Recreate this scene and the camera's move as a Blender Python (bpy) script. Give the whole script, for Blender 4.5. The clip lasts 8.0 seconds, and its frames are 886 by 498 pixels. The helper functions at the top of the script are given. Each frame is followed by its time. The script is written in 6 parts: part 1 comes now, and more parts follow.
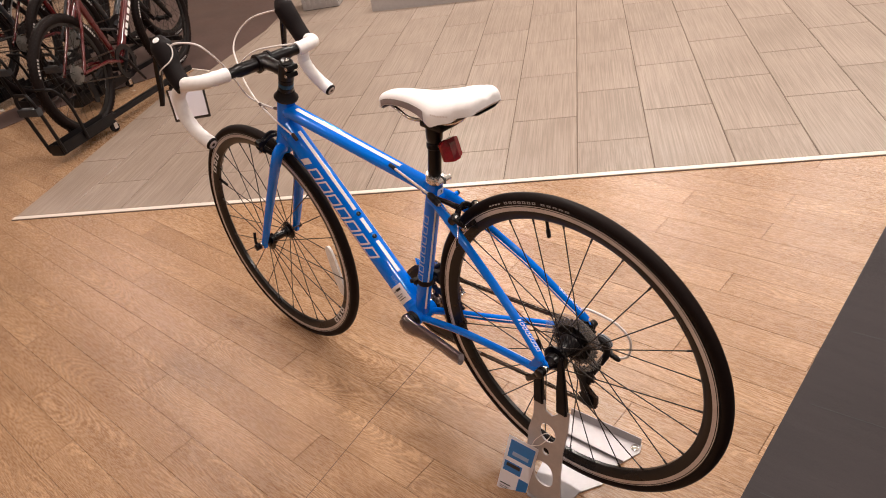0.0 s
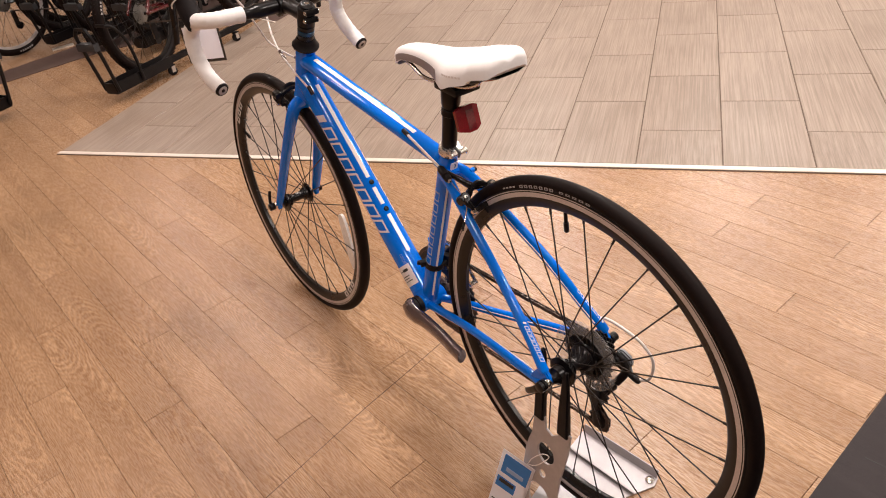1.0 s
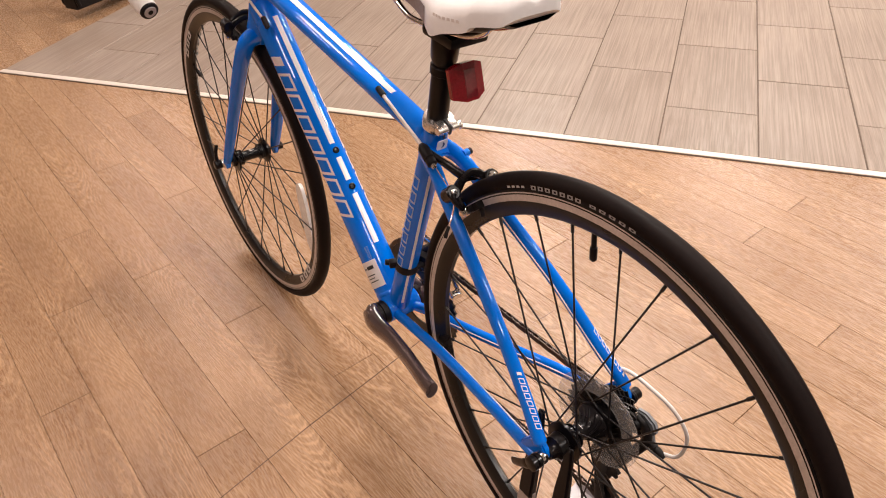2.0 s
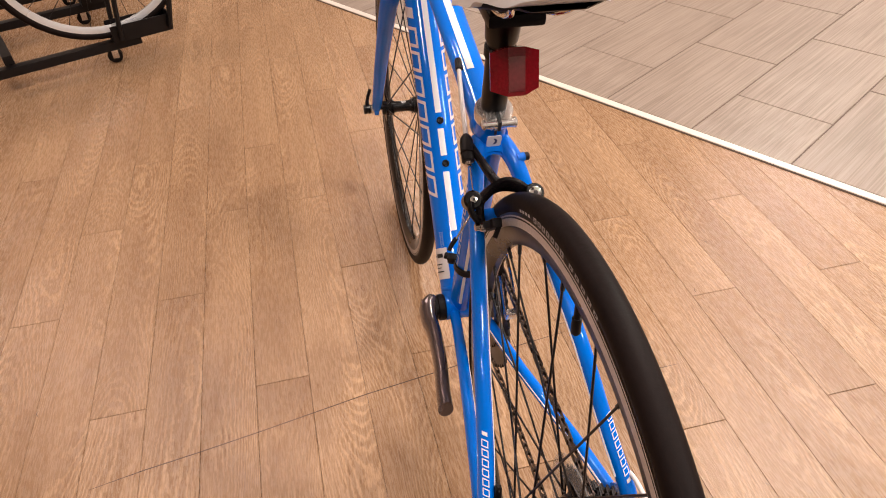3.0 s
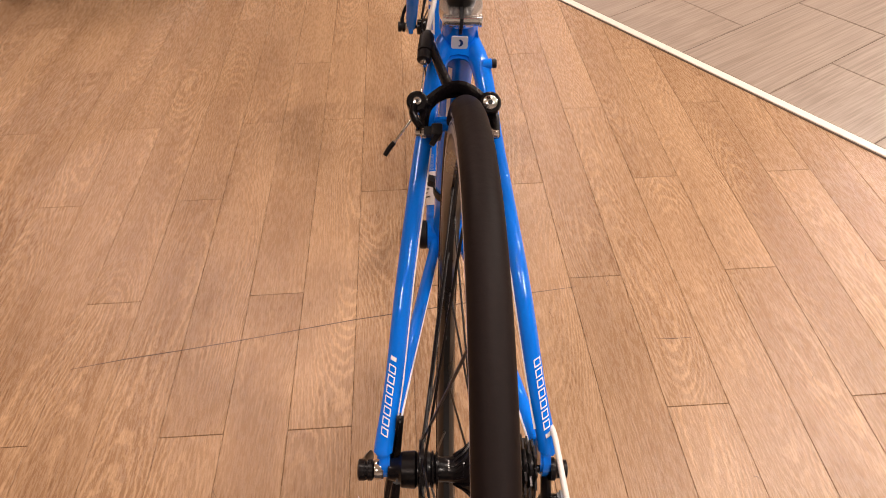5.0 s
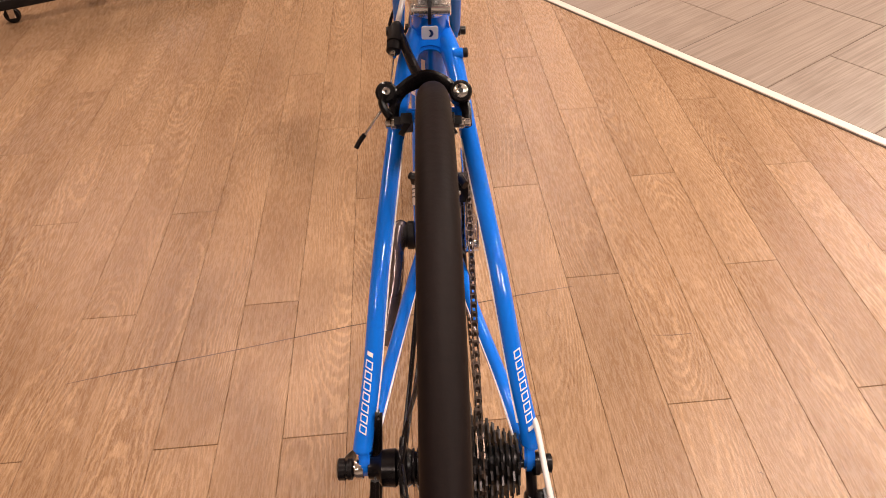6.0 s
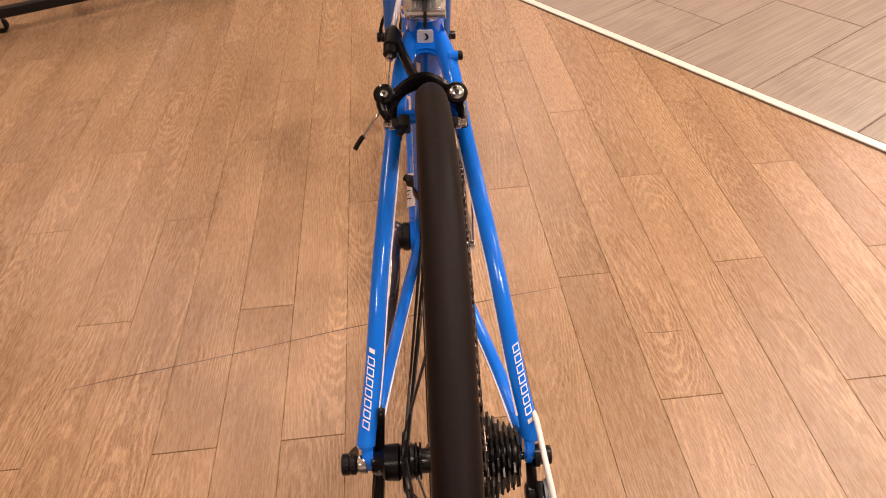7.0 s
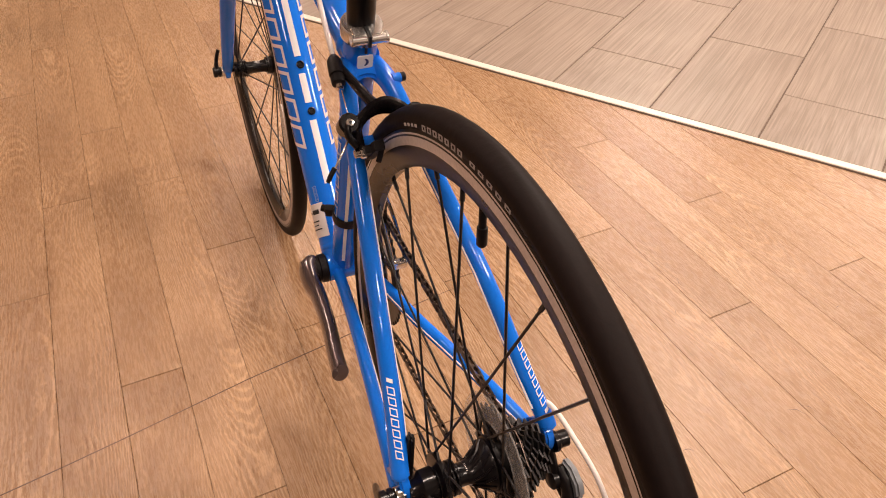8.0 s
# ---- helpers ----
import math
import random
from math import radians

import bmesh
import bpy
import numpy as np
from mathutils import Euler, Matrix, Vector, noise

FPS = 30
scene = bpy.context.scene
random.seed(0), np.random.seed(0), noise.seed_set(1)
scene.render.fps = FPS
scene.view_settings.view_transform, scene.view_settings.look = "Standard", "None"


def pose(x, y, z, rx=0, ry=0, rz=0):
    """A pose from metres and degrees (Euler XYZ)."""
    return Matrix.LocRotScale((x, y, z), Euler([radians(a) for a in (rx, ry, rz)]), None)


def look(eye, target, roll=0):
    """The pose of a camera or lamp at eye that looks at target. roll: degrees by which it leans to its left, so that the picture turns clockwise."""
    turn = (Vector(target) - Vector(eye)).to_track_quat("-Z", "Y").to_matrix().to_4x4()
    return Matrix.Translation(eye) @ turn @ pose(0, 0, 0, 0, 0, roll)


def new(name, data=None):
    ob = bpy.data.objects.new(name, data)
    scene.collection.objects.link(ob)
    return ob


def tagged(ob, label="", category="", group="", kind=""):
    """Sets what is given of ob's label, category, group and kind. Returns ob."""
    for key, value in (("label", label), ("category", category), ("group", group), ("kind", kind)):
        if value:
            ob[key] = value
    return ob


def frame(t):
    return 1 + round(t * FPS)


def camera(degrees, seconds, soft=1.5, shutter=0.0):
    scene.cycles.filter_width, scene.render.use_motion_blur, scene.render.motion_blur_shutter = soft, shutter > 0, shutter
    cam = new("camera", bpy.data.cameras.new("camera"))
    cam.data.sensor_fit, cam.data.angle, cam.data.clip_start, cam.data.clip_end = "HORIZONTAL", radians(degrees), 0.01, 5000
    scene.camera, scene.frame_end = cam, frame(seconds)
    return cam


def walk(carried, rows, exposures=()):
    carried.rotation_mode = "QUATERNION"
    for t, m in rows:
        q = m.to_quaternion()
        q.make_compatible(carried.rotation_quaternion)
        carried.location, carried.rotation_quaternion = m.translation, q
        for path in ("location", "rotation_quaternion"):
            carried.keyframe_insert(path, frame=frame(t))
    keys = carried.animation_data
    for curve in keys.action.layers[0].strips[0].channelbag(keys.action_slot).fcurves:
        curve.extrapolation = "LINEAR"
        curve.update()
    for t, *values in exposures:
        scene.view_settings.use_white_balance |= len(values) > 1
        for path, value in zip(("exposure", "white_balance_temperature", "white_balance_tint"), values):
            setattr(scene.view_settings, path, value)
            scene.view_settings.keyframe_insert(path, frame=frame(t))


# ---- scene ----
# ---- camera ----
cam = camera(63.41, 8.0, soft=1.0)
PATH = [
    (0, (-0.6797, 0.8322, 1.3328), (0.352, -0.037, 0.4725), -11.35),
    (0.3, (-0.6679, 0.7764, 1.3122), (0.3029, -0.0237, 0.4954), -9.37),
    (0.5, (-0.6556, 0.7499, 1.2972), (0.3798, -0.0958, 0.4181), -8.20),
    (0.8, (-0.6490, 0.6875, 1.2617), (0.3894, -0.0261, 0.4479), -9.16),
    (1, (-0.6322, 0.6537, 1.2324), (0.4788, -0.0836, 0.3481), -8.67),
    (1.2, (-0.5854, 0.6188, 1.1985), (0.5062, -0.1058, 0.2802), -7.51),
    (2.3, (-0.351, 0.3639, 1.087), (0.7136, -0.2896, 0.0871), -1.28),
    (2.5, (-0.3508, 0.2927, 1.0787), (0.7847, -0.2066, 0.0682), -2.34),
    (2.7, (-0.3474, 0.2284, 1.0694), (0.7772, -0.0625, 0.1204), -4.06),
    (3, (-0.3613, 0.1538, 1.0471), (0.8671, -0.0374, 0.0399), -2.95),
    (3.3, (-0.3666, 0.1070, 1.0307), (0.7802, 0.0045, 0.0693), -1.78),
    (3.5, (-0.3653, 0.0724, 1.0072), (0.8553, 0.0079, -0.0254), -1.34),
    (4, (-0.3578, 0.0205, 0.9787), (0.8392, 0.0061, -0.083), 0.54),
    (4.5, (-0.3545, 0.0106, 0.9648), (0.8326, 0.0127, -0.1079), 0.06),
    (4.7, (-0.3493, 0.0117, 0.9671), (0.7613, 0.0161, -0.0411), -0.48),
    (5.8, (-0.3488, -0.0220, 0.9483), (0.7735, 0.0050, -0.0466), -3.45),
    (6, (-0.3537, -0.0254, 0.9422), (0.8501, 0.0084, -0.1112), -3.99),
    (6.5, (-0.3641, -0.0246, 0.9422), (0.8443, -0.0054, -0.1063), -4.49),
    (7, (-0.3692, -0.0163, 0.9468), (0.8425, -0.0081, -0.0982), -4.04),
    (7.3, (-0.3664, 0.0109, 0.9579), (0.7655, -0.0055, -0.0263), -5.54),
    (7.5, (-0.365, 0.0353, 0.9551), (0.8439, -0.0593, -0.0887), -4.02),
    (7.7, (-0.3566, 0.0788, 0.9603), (0.7615, -0.1331, -0.0168), -1.63),
    (8, (-0.3376, 0.1658, 0.958), (0.7968, -0.2942, -0.0722), -0.40),
]
walk(cam, [(t, look(eye, target, roll)) for t, eye, target, roll in PATH],
     exposures=((0.0, 0.03, 6280, 10), (1.0, 0.12, 6280, 11), (3.0, 0.17, 6350, 11), (4.7, 0.15, 6530, 12), (6.0, 0.14, 6800, 15), (8.0, 0.12, 7050, 16)))

# ---- world and lights ----
world = bpy.data.worlds.new("world")
scene.world = world
world.use_nodes = True
world.node_tree.nodes["Background"].inputs[0].default_value = (1.0, 0.9, 0.8, 1)
world.node_tree.nodes["Background"].inputs[1].default_value = 0.05
ROOM_H = 3.2


def ceiling_lamp(x, y, watts, colour, size=0.50):
    data = bpy.data.lights.new("ceiling_lamp", "AREA")
    data.shape, data.size, data.energy = "DISK", size, watts
    data.color = colour
    ob = new("ceiling_lamp", data)
    ob.matrix_world = pose(x, y, ROOM_H - 0.06)


for lx, ly, watts in ((4.1, 2.85, 24), (4.2, -0.6, 24), (4.25, -3.8, 84), (6.5, -0.8, 28), (2.7, 1.2, 25), (1.7, -2.2, 60), (2.9, -5.4, 70),
                      (1.2, -5.8, 70), (7.2, 2.6, 6), (-0.3, 1.9, 22), (0.4, -0.4, 44), (-1.9, -1.8, 54), (-2.2, 1.0, 30), (-0.6, -3.9, 58)):
    ceiling_lamp(lx, ly, watts, (1.0, 0.82, 0.71) if ly > 0.5 else (1.0, 0.90, 0.80) if ly < -1.5 else (1.0, 0.87, 0.77))

# ---- materials ----
def nodes_of(name):
    m = bpy.data.materials.new(name)
    m.use_nodes = True
    t = m.node_tree
    return m, t, t.nodes["Principled BSDF"]


def put(t, kind, **values):
    n = t.nodes.new(kind)
    for k, v in values.items():
        n.inputs[k.replace("_", " ")].default_value = v
    return n


def surface(name, colour, rough=0.5, metal=0.0, grain=0.12, scale=60.0, bump=0.05, coat=0.0, specular=0.5, wear=0.06):
    """A painted, moulded or metal surface: fine grain, broad soft unevenness in tone and gloss, and slight relief."""
    m, t, b = nodes_of(name)
    co = t.nodes.new("ShaderNodeTexCoord")
    fine = put(t, "ShaderNodeTexNoise", Scale=scale, Detail=4.0, Roughness=0.6)
    broad = put(t, "ShaderNodeTexNoise", Scale=max(scale / 14, 1.5), Detail=3.0)
    for n in (fine, broad):
        t.links.new(co.outputs["Object"], n.inputs["Vector"])
    add = t.nodes.new("ShaderNodeMath")
    add.operation = "ADD"
    t.links.new(fine.outputs["Fac"], add.inputs[0])
    t.links.new(broad.outputs["Fac"], add.inputs[1])
    ramp = t.nodes.new("ShaderNodeMapRange")
    ramp.inputs["From Min"].default_value, ramp.inputs["From Max"].default_value = 0.7, 1.3
    ramp.inputs["To Min"].default_value, ramp.inputs["To Max"].default_value = 1 - grain, 1 + grain
    t.links.new(add.outputs[0], ramp.inputs["Value"])
    mul = t.nodes.new("ShaderNodeVectorMath")
    mul.operation = "SCALE"
    mul.inputs[0].default_value = colour
    t.links.new(ramp.outputs[0], mul.inputs["Scale"])
    t.links.new(mul.outputs[0], b.inputs["Base Color"])
    rr = t.nodes.new("ShaderNodeMapRange")
    rr.inputs["From Min"].default_value, rr.inputs["From Max"].default_value = 0.3, 0.7
    rr.inputs["To Min"].default_value, rr.inputs["To Max"].default_value = max(rough - wear, 0.02), min(rough + wear, 1)
    t.links.new(broad.outputs["Fac"], rr.inputs["Value"])
    t.links.new(rr.outputs[0], b.inputs["Roughness"])
    b.inputs["Metallic"].default_value = metal
    b.inputs["Specular IOR Level"].default_value = specular
    b.inputs["Coat Weight"].default_value, b.inputs["Coat Roughness"].default_value = coat, 0.03
    if bump:
        bp = put(t, "ShaderNodeBump", Strength=bump, Distance=0.002)
        t.links.new(fine.outputs["Fac"], bp.inputs["Height"])
        t.links.new(bp.outputs[0], b.inputs["Normal"])
    return m


def wood_material(name, light, dark, rough):
    """Vinyl oak plank: the grain runs along x of the plank, with cathedral figure and a tone of its own for each plank."""
    m, t, b = nodes_of(name)
    co, info = t.nodes.new("ShaderNodeTexCoord"), t.nodes.new("ShaderNodeObjectInfo")
    geo_ = t.nodes.new("ShaderNodeNewGeometry")
    shift = t.nodes.new("ShaderNodeVectorMath")
    shift.operation = "MULTIPLY_ADD"
    comb = t.nodes.new("ShaderNodeCombineXYZ")
    rnd = t.nodes.new("ShaderNodeMath")
    rnd.operation = "ADD"
    t.links.new(info.outputs["Random"], rnd.inputs[0])
    t.links.new(geo_.outputs["Random Per Island"], rnd.inputs[1])
    for k in range(3):
        t.links.new(rnd.outputs[0], comb.inputs[k])
    t.links.new(comb.outputs[0], shift.inputs[0])
    shift.inputs[1].default_value = (31.0, 17.0, 9.0)
    t.links.new(co.outputs["Object"], shift.inputs[2])

    def mapped(sx, sy):
        mp = t.nodes.new("ShaderNodeMapping")
        mp.inputs["Scale"].default_value = (sx, sy, 1.0)
        t.links.new(shift.outputs[0], mp.inputs["Vector"])
        return mp
    def math_(op, a, b_=None, c=None):
        n = t.nodes.new("ShaderNodeMath")
        n.operation = op
        for q, v in enumerate((a, b_, c)):
            if isinstance(v, (int, float)):
                n.inputs[q].default_value = v
            elif v is not None:
                t.links.new(v, n.inputs[q])
        return n.outputs[0]

    def ranged(v, f0, f1, t0=0.0, t1=1.0):
        n = t.nodes.new("ShaderNodeMapRange")
        for q, w in zip(("From Min", "From Max", "To Min", "To Max"), (f0, f1, t0, t1)):
            n.inputs[q].default_value = w
        t.links.new(v, n.inputs["Value"])
        return n.outputs[0]

    def noisy(sx, sy, detail, rough_=0.5):
        n = put(t, "ShaderNodeTexNoise", Scale=1.0, Detail=detail, Roughness=rough_)
        t.links.new(mapped(sx, sy).outputs[0], n.inputs["Vector"])
        return n.outputs["Fac"]
    # cathedral figure: nested arches along the plank, bent and broken by noise
    sep = t.nodes.new("ShaderNodeSeparateXYZ")
    t.links.new(co.outputs["Object"], sep.inputs[0])
    heart = math_("MULTIPLY_ADD", noisy(0.9, 0.6, 1.0), 0.26, -0.13)
    across = math_("SUBTRACT", sep.outputs[1], heart)
    arch = math_("MULTIPLY", math_("MULTIPLY", across, across), 1700.0)
    slow = math_("MULTIPLY", noisy(1.25, 2.2, 1.0, 0.4), 44.0)
    ripple = math_("MULTIPLY_ADD", noisy(34.0, 70.0, 2.0), 1.15, math_("MULTIPLY", noisy(110.0, 210.0, 1.0), 0.55))
    sine = math_("SINE", math_("MULTIPLY", math_("ADD", math_("ADD", arch, slow), ripple), 6.2832))
    figure = math_("MULTIPLY", ranged(sine, -0.1, 1.0), ranged(noisy(2.6, 10.0, 2.0), 0.38, 0.60, 0.15, 1.0))
    pores = noisy(42.0, 340.0, 4.0, 0.72)
    flecks = noisy(34.0, 240.0, 2.0, 0.6)
    streak = noisy(1.7, 34.0, 5.0, 0.62)
    patch = noisy(1.6, 5.0, 3.0)
    tone = math_("MULTIPLY", streak, 0.36)
    for v, w in ((figure, 0.25), (pores, 0.50), (patch, 0.30), (rnd.outputs[0], 0.095), (ranged(flecks, 0.60, 0.70), -0.14)):
        tone = math_("MULTIPLY_ADD", v, w, tone)
    mix = t.nodes.new("ShaderNodeMix")
    mix.data_type = "RGBA"
    mix.inputs[6].default_value, mix.inputs[7].default_value = (*dark, 1), (*light, 1)
    t.links.new(ranged(tone, 0.42, 1.00), mix.inputs[0])
    t.links.new(mix.outputs[2], b.inputs["Base Color"])
    t.links.new(ranged(pores, 0.3, 0.75, rough - 0.06, rough + 0.12), b.inputs["Roughness"])
    bp = put(t, "ShaderNodeBump", Strength=0.45, Distance=0.0012)
    t.links.new(math_("MULTIPLY_ADD", sine, 0.05, pores), bp.inputs["Height"])
    t.links.new(bp.outputs[0], b.inputs["Normal"])
    return m


def tile_material():
    """Porcelain tile with fine brushed lines along x of the tile and a tone of its own for each tile."""
    m, t, b = nodes_of("brushed_tile")
    co, info = t.nodes.new("ShaderNodeTexCoord"), t.nodes.new("ShaderNodeObjectInfo")
    geo_ = t.nodes.new("ShaderNodeNewGeometry")
    add = t.nodes.new("ShaderNodeMath")
    add.operation = "ADD"
    t.links.new(info.outputs["Random"], add.inputs[0])
    t.links.new(geo_.outputs["Random Per Island"], add.inputs[1])
    comb = t.nodes.new("ShaderNodeCombineXYZ")
    for k in range(3):
        t.links.new(add.outputs[0], comb.inputs[k])
    sh = t.nodes.new("ShaderNodeVectorMath")
    sh.operation = "MULTIPLY_ADD"
    sh.inputs[1].default_value = (13.0, 29.0, 5.0)
    t.links.new(comb.outputs[0], sh.inputs[0])
    t.links.new(co.outputs["Object"], sh.inputs[2])
    mp = t.nodes.new("ShaderNodeMapping")
    mp.inputs["Scale"].default_value = (3.0, 170.0, 1.0)
    t.links.new(sh.outputs[0], mp.inputs["Vector"])
    lines = put(t, "ShaderNodeTexNoise", Scale=1.0, Detail=3.0, Roughness=0.65)
    t.links.new(mp.outputs[0], lines.inputs["Vector"])
    cloud = put(t, "ShaderNodeTexNoise", Scale=3.0, Detail=3.0)
    t.links.new(sh.outputs[0], cloud.inputs["Vector"])
    s1 = t.nodes.new("ShaderNodeMath")
    s1.operation = "MULTIPLY_ADD"
    s1.inputs[1].default_value = 0.3
    t.links.new(cloud.outputs["Fac"], s1.inputs[0])
    t.links.new(lines.outputs["Fac"], s1.inputs[2])
    s2 = t.nodes.new("ShaderNodeMath")
    s2.operation = "MULTIPLY_ADD"
    s2.inputs[1].default_value = 0.06
    t.links.new(add.outputs[0], s2.inputs[0])
    t.links.new(s1.outputs[0], s2.inputs[2])
    ramp = t.nodes.new("ShaderNodeMapRange")
    ramp.inputs["From Min"].default_value, ramp.inputs["From Max"].default_value = 0.55, 0.87
    t.links.new(s2.outputs[0], ramp.inputs["Value"])
    mix = t.nodes.new("ShaderNodeMix")
    mix.data_type = "RGBA"
    mix.inputs[6].default_value, mix.inputs[7].default_value = (0.236, 0.176, 0.138, 1), (0.366, 0.286, 0.232, 1)
    t.links.new(ramp.outputs[0], mix.inputs[0])
    t.links.new(mix.outputs[2], b.inputs["Base Color"])
    b.inputs["Roughness"].default_value = 0.42
    bp = put(t, "ShaderNodeBump", Strength=0.15, Distance=0.001)
    t.links.new(lines.outputs["Fac"], bp.inputs["Height"])
    t.links.new(bp.outputs[0], b.inputs["Normal"])
    return m


OAK = wood_material("oak_vinyl", (0.520, 0.325, 0.188), (0.210, 0.110, 0.055), 0.25)
TILE = tile_material()
GROUT = surface("grout", (0.150, 0.108, 0.082), 0.9, grain=0.25)
SEAM = surface("plank_seam", (0.20, 0.108, 0.060), 0.8, grain=0.2)
SCRATCH = surface("scratched_vinyl", (0.085, 0.043, 0.024), 0.8, grain=0.3)
STRIP = surface("cream_strip", (0.78, 0.69, 0.61), 0.35, grain=0.06, scale=30)
CHARCOAL = wood_material("charcoal_vinyl", (0.043, 0.034, 0.036), (0.020, 0.0160, 0.0170), 0.58)
CHARCOAL.node_tree.nodes["Principled BSDF"].inputs["Specular IOR Level"].default_value = 0.22
DARKFLOOR = surface("dark_brown_floor", (0.085, 0.05, 0.043), 0.45, grain=0.25, scale=40)
PLASTER = surface("wall_paint", (0.62, 0.55, 0.48), 0.8, grain=0.05, scale=20)
CEILING = surface("ceiling_paint", (0.7, 0.66, 0.6), 0.9, grain=0.04, scale=20)
STEPGREY = surface("grey_step", (0.34, 0.31, 0.30), 0.5, grain=0.08)

BLUE = surface("blue_lacquer", (0.001, 0.172, 0.80), 0.34, metal=0.0, grain=0.04, scale=400, bump=0.0, coat=1.0, wear=0.03, specular=0.0)
DECAL_WHITE = surface("white_decal", (0.88, 0.87, 0.88), 0.25, grain=0.03, bump=0, coat=0.6)
DECAL_PINK = surface("silver_pink_decal", (0.80, 0.72, 0.75), 0.3, grain=0.05, bump=0, coat=0.5)
BADGEBLUE = surface("emblem_blue", (0.012, 0.045, 0.16), 0.3, grain=0.05, bump=0)
DECAL_PALE = surface("pale_blue_decal", (0.30, 0.45, 0.72), 0.3, grain=0.05, bump=0, coat=0.5)
RUBBER = surface("tyre_rubber", (0.0085, 0.0047, 0.0043), 0.55, grain=0.25, scale=180, bump=0.12, specular=0.12)
TYRE_MARK = surface("tyre_print", (0.46, 0.42, 0.41), 0.6, grain=0.15, bump=0)
RIMBLACK = surface("rim_black", (0.016, 0.014, 0.014), 0.3, metal=0.4, grain=0.1, scale=120)
BRAKETRACK = surface("machined_alloy", (0.60, 0.55, 0.54), 0.35, metal=0.4, grain=0.18, scale=260)
SPOKE = surface("black_spoke", (0.008, 0.006, 0.006), 0.4, metal=0.2, grain=0.1)
BLACKALLOY = surface("black_alloy", (0.0055, 0.0042, 0.0050), 0.30, metal=0.1, grain=0.12, scale=90, coat=0.12, specular=0.25)
BLACKPLASTIC = surface("black_plastic", (0.0065, 0.0048, 0.0055), 0.46, grain=0.15, scale=160, bump=0.08, specular=0.22)
HOODRUBBER = surface("hood_rubber", (0.008, 0.005, 0.0055), 0.6, grain=0.2, scale=240, bump=0.12, specular=0.16)
CHROME = surface("polished_steel", (0.72, 0.69, 0.67), 0.16, metal=1.0, grain=0.06, scale=120)
SILVER = surface("brushed_silver_alloy", (0.86, 0.83, 0.81), 0.20, metal=0.9, grain=0.04, scale=160)
STEEL = surface("dark_chain_steel", (0.095, 0.070, 0.058), 0.34, metal=1.0, grain=0.3, scale=300)
COGS = surface("cassette_steel", (0.022, 0.019, 0.019), 0.36, metal=0.6, grain=0.2, scale=200)
COGSGREY = surface("grey_cassette_steel", (0.30, 0.28, 0.26), 0.38, metal=0.7, grain=0.2, scale=300)
TAPE = surface("white_bar_tape", (0.90, 0.87, 0.86), 0.55, grain=0.05, scale=120, bump=0.2)
SADDLEWHITE = surface("white_saddle_cover", (0.95, 0.92, 0.92), 0.45, grain=0.03, scale=180, bump=0.06)
SADDLEGREY = surface("grey_saddle_panel", (0.30, 0.25, 0.25), 0.55, grain=0.12, scale=200)
CABLEWHITE = surface("white_cable_housing", (0.78, 0.72, 0.69), 0.35, grain=0.04)
REDLENS = surface("red_reflector", (0.20, 0.003, 0.008), 0.14, grain=0.3, scale=420, bump=0.15, coat=0.1, specular=0.35)
STRAPGREY = surface("dark_strap", (0.030, 0.031, 0.036), 0.5, grain=0.1)
GREYPLASTIC = surface("grey_plastic", (0.17, 0.18, 0.20), 0.35, grain=0.08)
CRANKGREY = surface("grey_crank_alloy", (0.135, 0.098, 0.098), 0.26, metal=0.5, grain=0.1, scale=80, coat=0.8)
STICKER = surface("white_sticker", (0.80, 0.74, 0.72), 0.4, grain=0.04, bump=0)
INK = surface("black_ink", (0.02, 0.02, 0.022), 0.5, grain=0.1, bump=0)
CARDBLUE = surface("blue_card_print", (0.025, 0.205, 0.60), 0.45, grain=0.06, bump=0)
def thin_paper():
    """White paper that lets some of the light behind it through."""
    m, t, b = nodes_of("thin_white_paper")
    b.inputs["Base Color"].default_value = (0.88, 0.85, 0.88, 1)
    b.inputs["Roughness"].default_value = 0.5
    fibre = put(t, "ShaderNodeTexNoise", Scale=240.0, Detail=3.0)
    ramp = put(t, "ShaderNodeMapRange", From_Min=0.3, From_Max=0.7, To_Min=0.50, To_Max=0.60)
    t.links.new(fibre.outputs["Fac"], ramp.inputs["Value"])
    through_light = put(t, "ShaderNodeBsdfTranslucent", Color=(0.92, 0.90, 0.93, 1))
    mix = t.nodes.new("ShaderNodeMixShader")
    t.links.new(ramp.outputs[0], mix.inputs[0])
    t.links.new(b.outputs[0], mix.inputs[1])
    t.links.new(through_light.outputs[0], mix.inputs[2])
    t.links.new(mix.outputs[0], t.nodes["Material Output"].inputs["Surface"])
    return m


THINPAPER = thin_paper()
SPACERBLUE = surface("dark_blue_spacer", (0.012, 0.055, 0.110), 0.3, metal=0.5, grain=0.06)
SHEET = surface("grey_sheet_metal", (0.46, 0.42, 0.42), 0.45, metal=0.35, grain=0.1, scale=60)
BRIGHTSHEET = surface("bright_sheet_metal", (0.40, 0.375, 0.385), 0.42, metal=0.5, grain=0.08, scale=40)
RACKBLACK = surface("black_powder_coat", (0.006, 0.0045, 0.005), 0.42, grain=0.2, scale=200, bump=0.1, specular=0.25)
RED = surface("red_lacquer", (0.085, 0.004, 0.006), 0.25, grain=0.1, coat=0.7)
GREYTUBE = surface("dark_grey_lacquer", (0.035, 0.035, 0.04), 0.25, grain=0.1, coat=0.6)


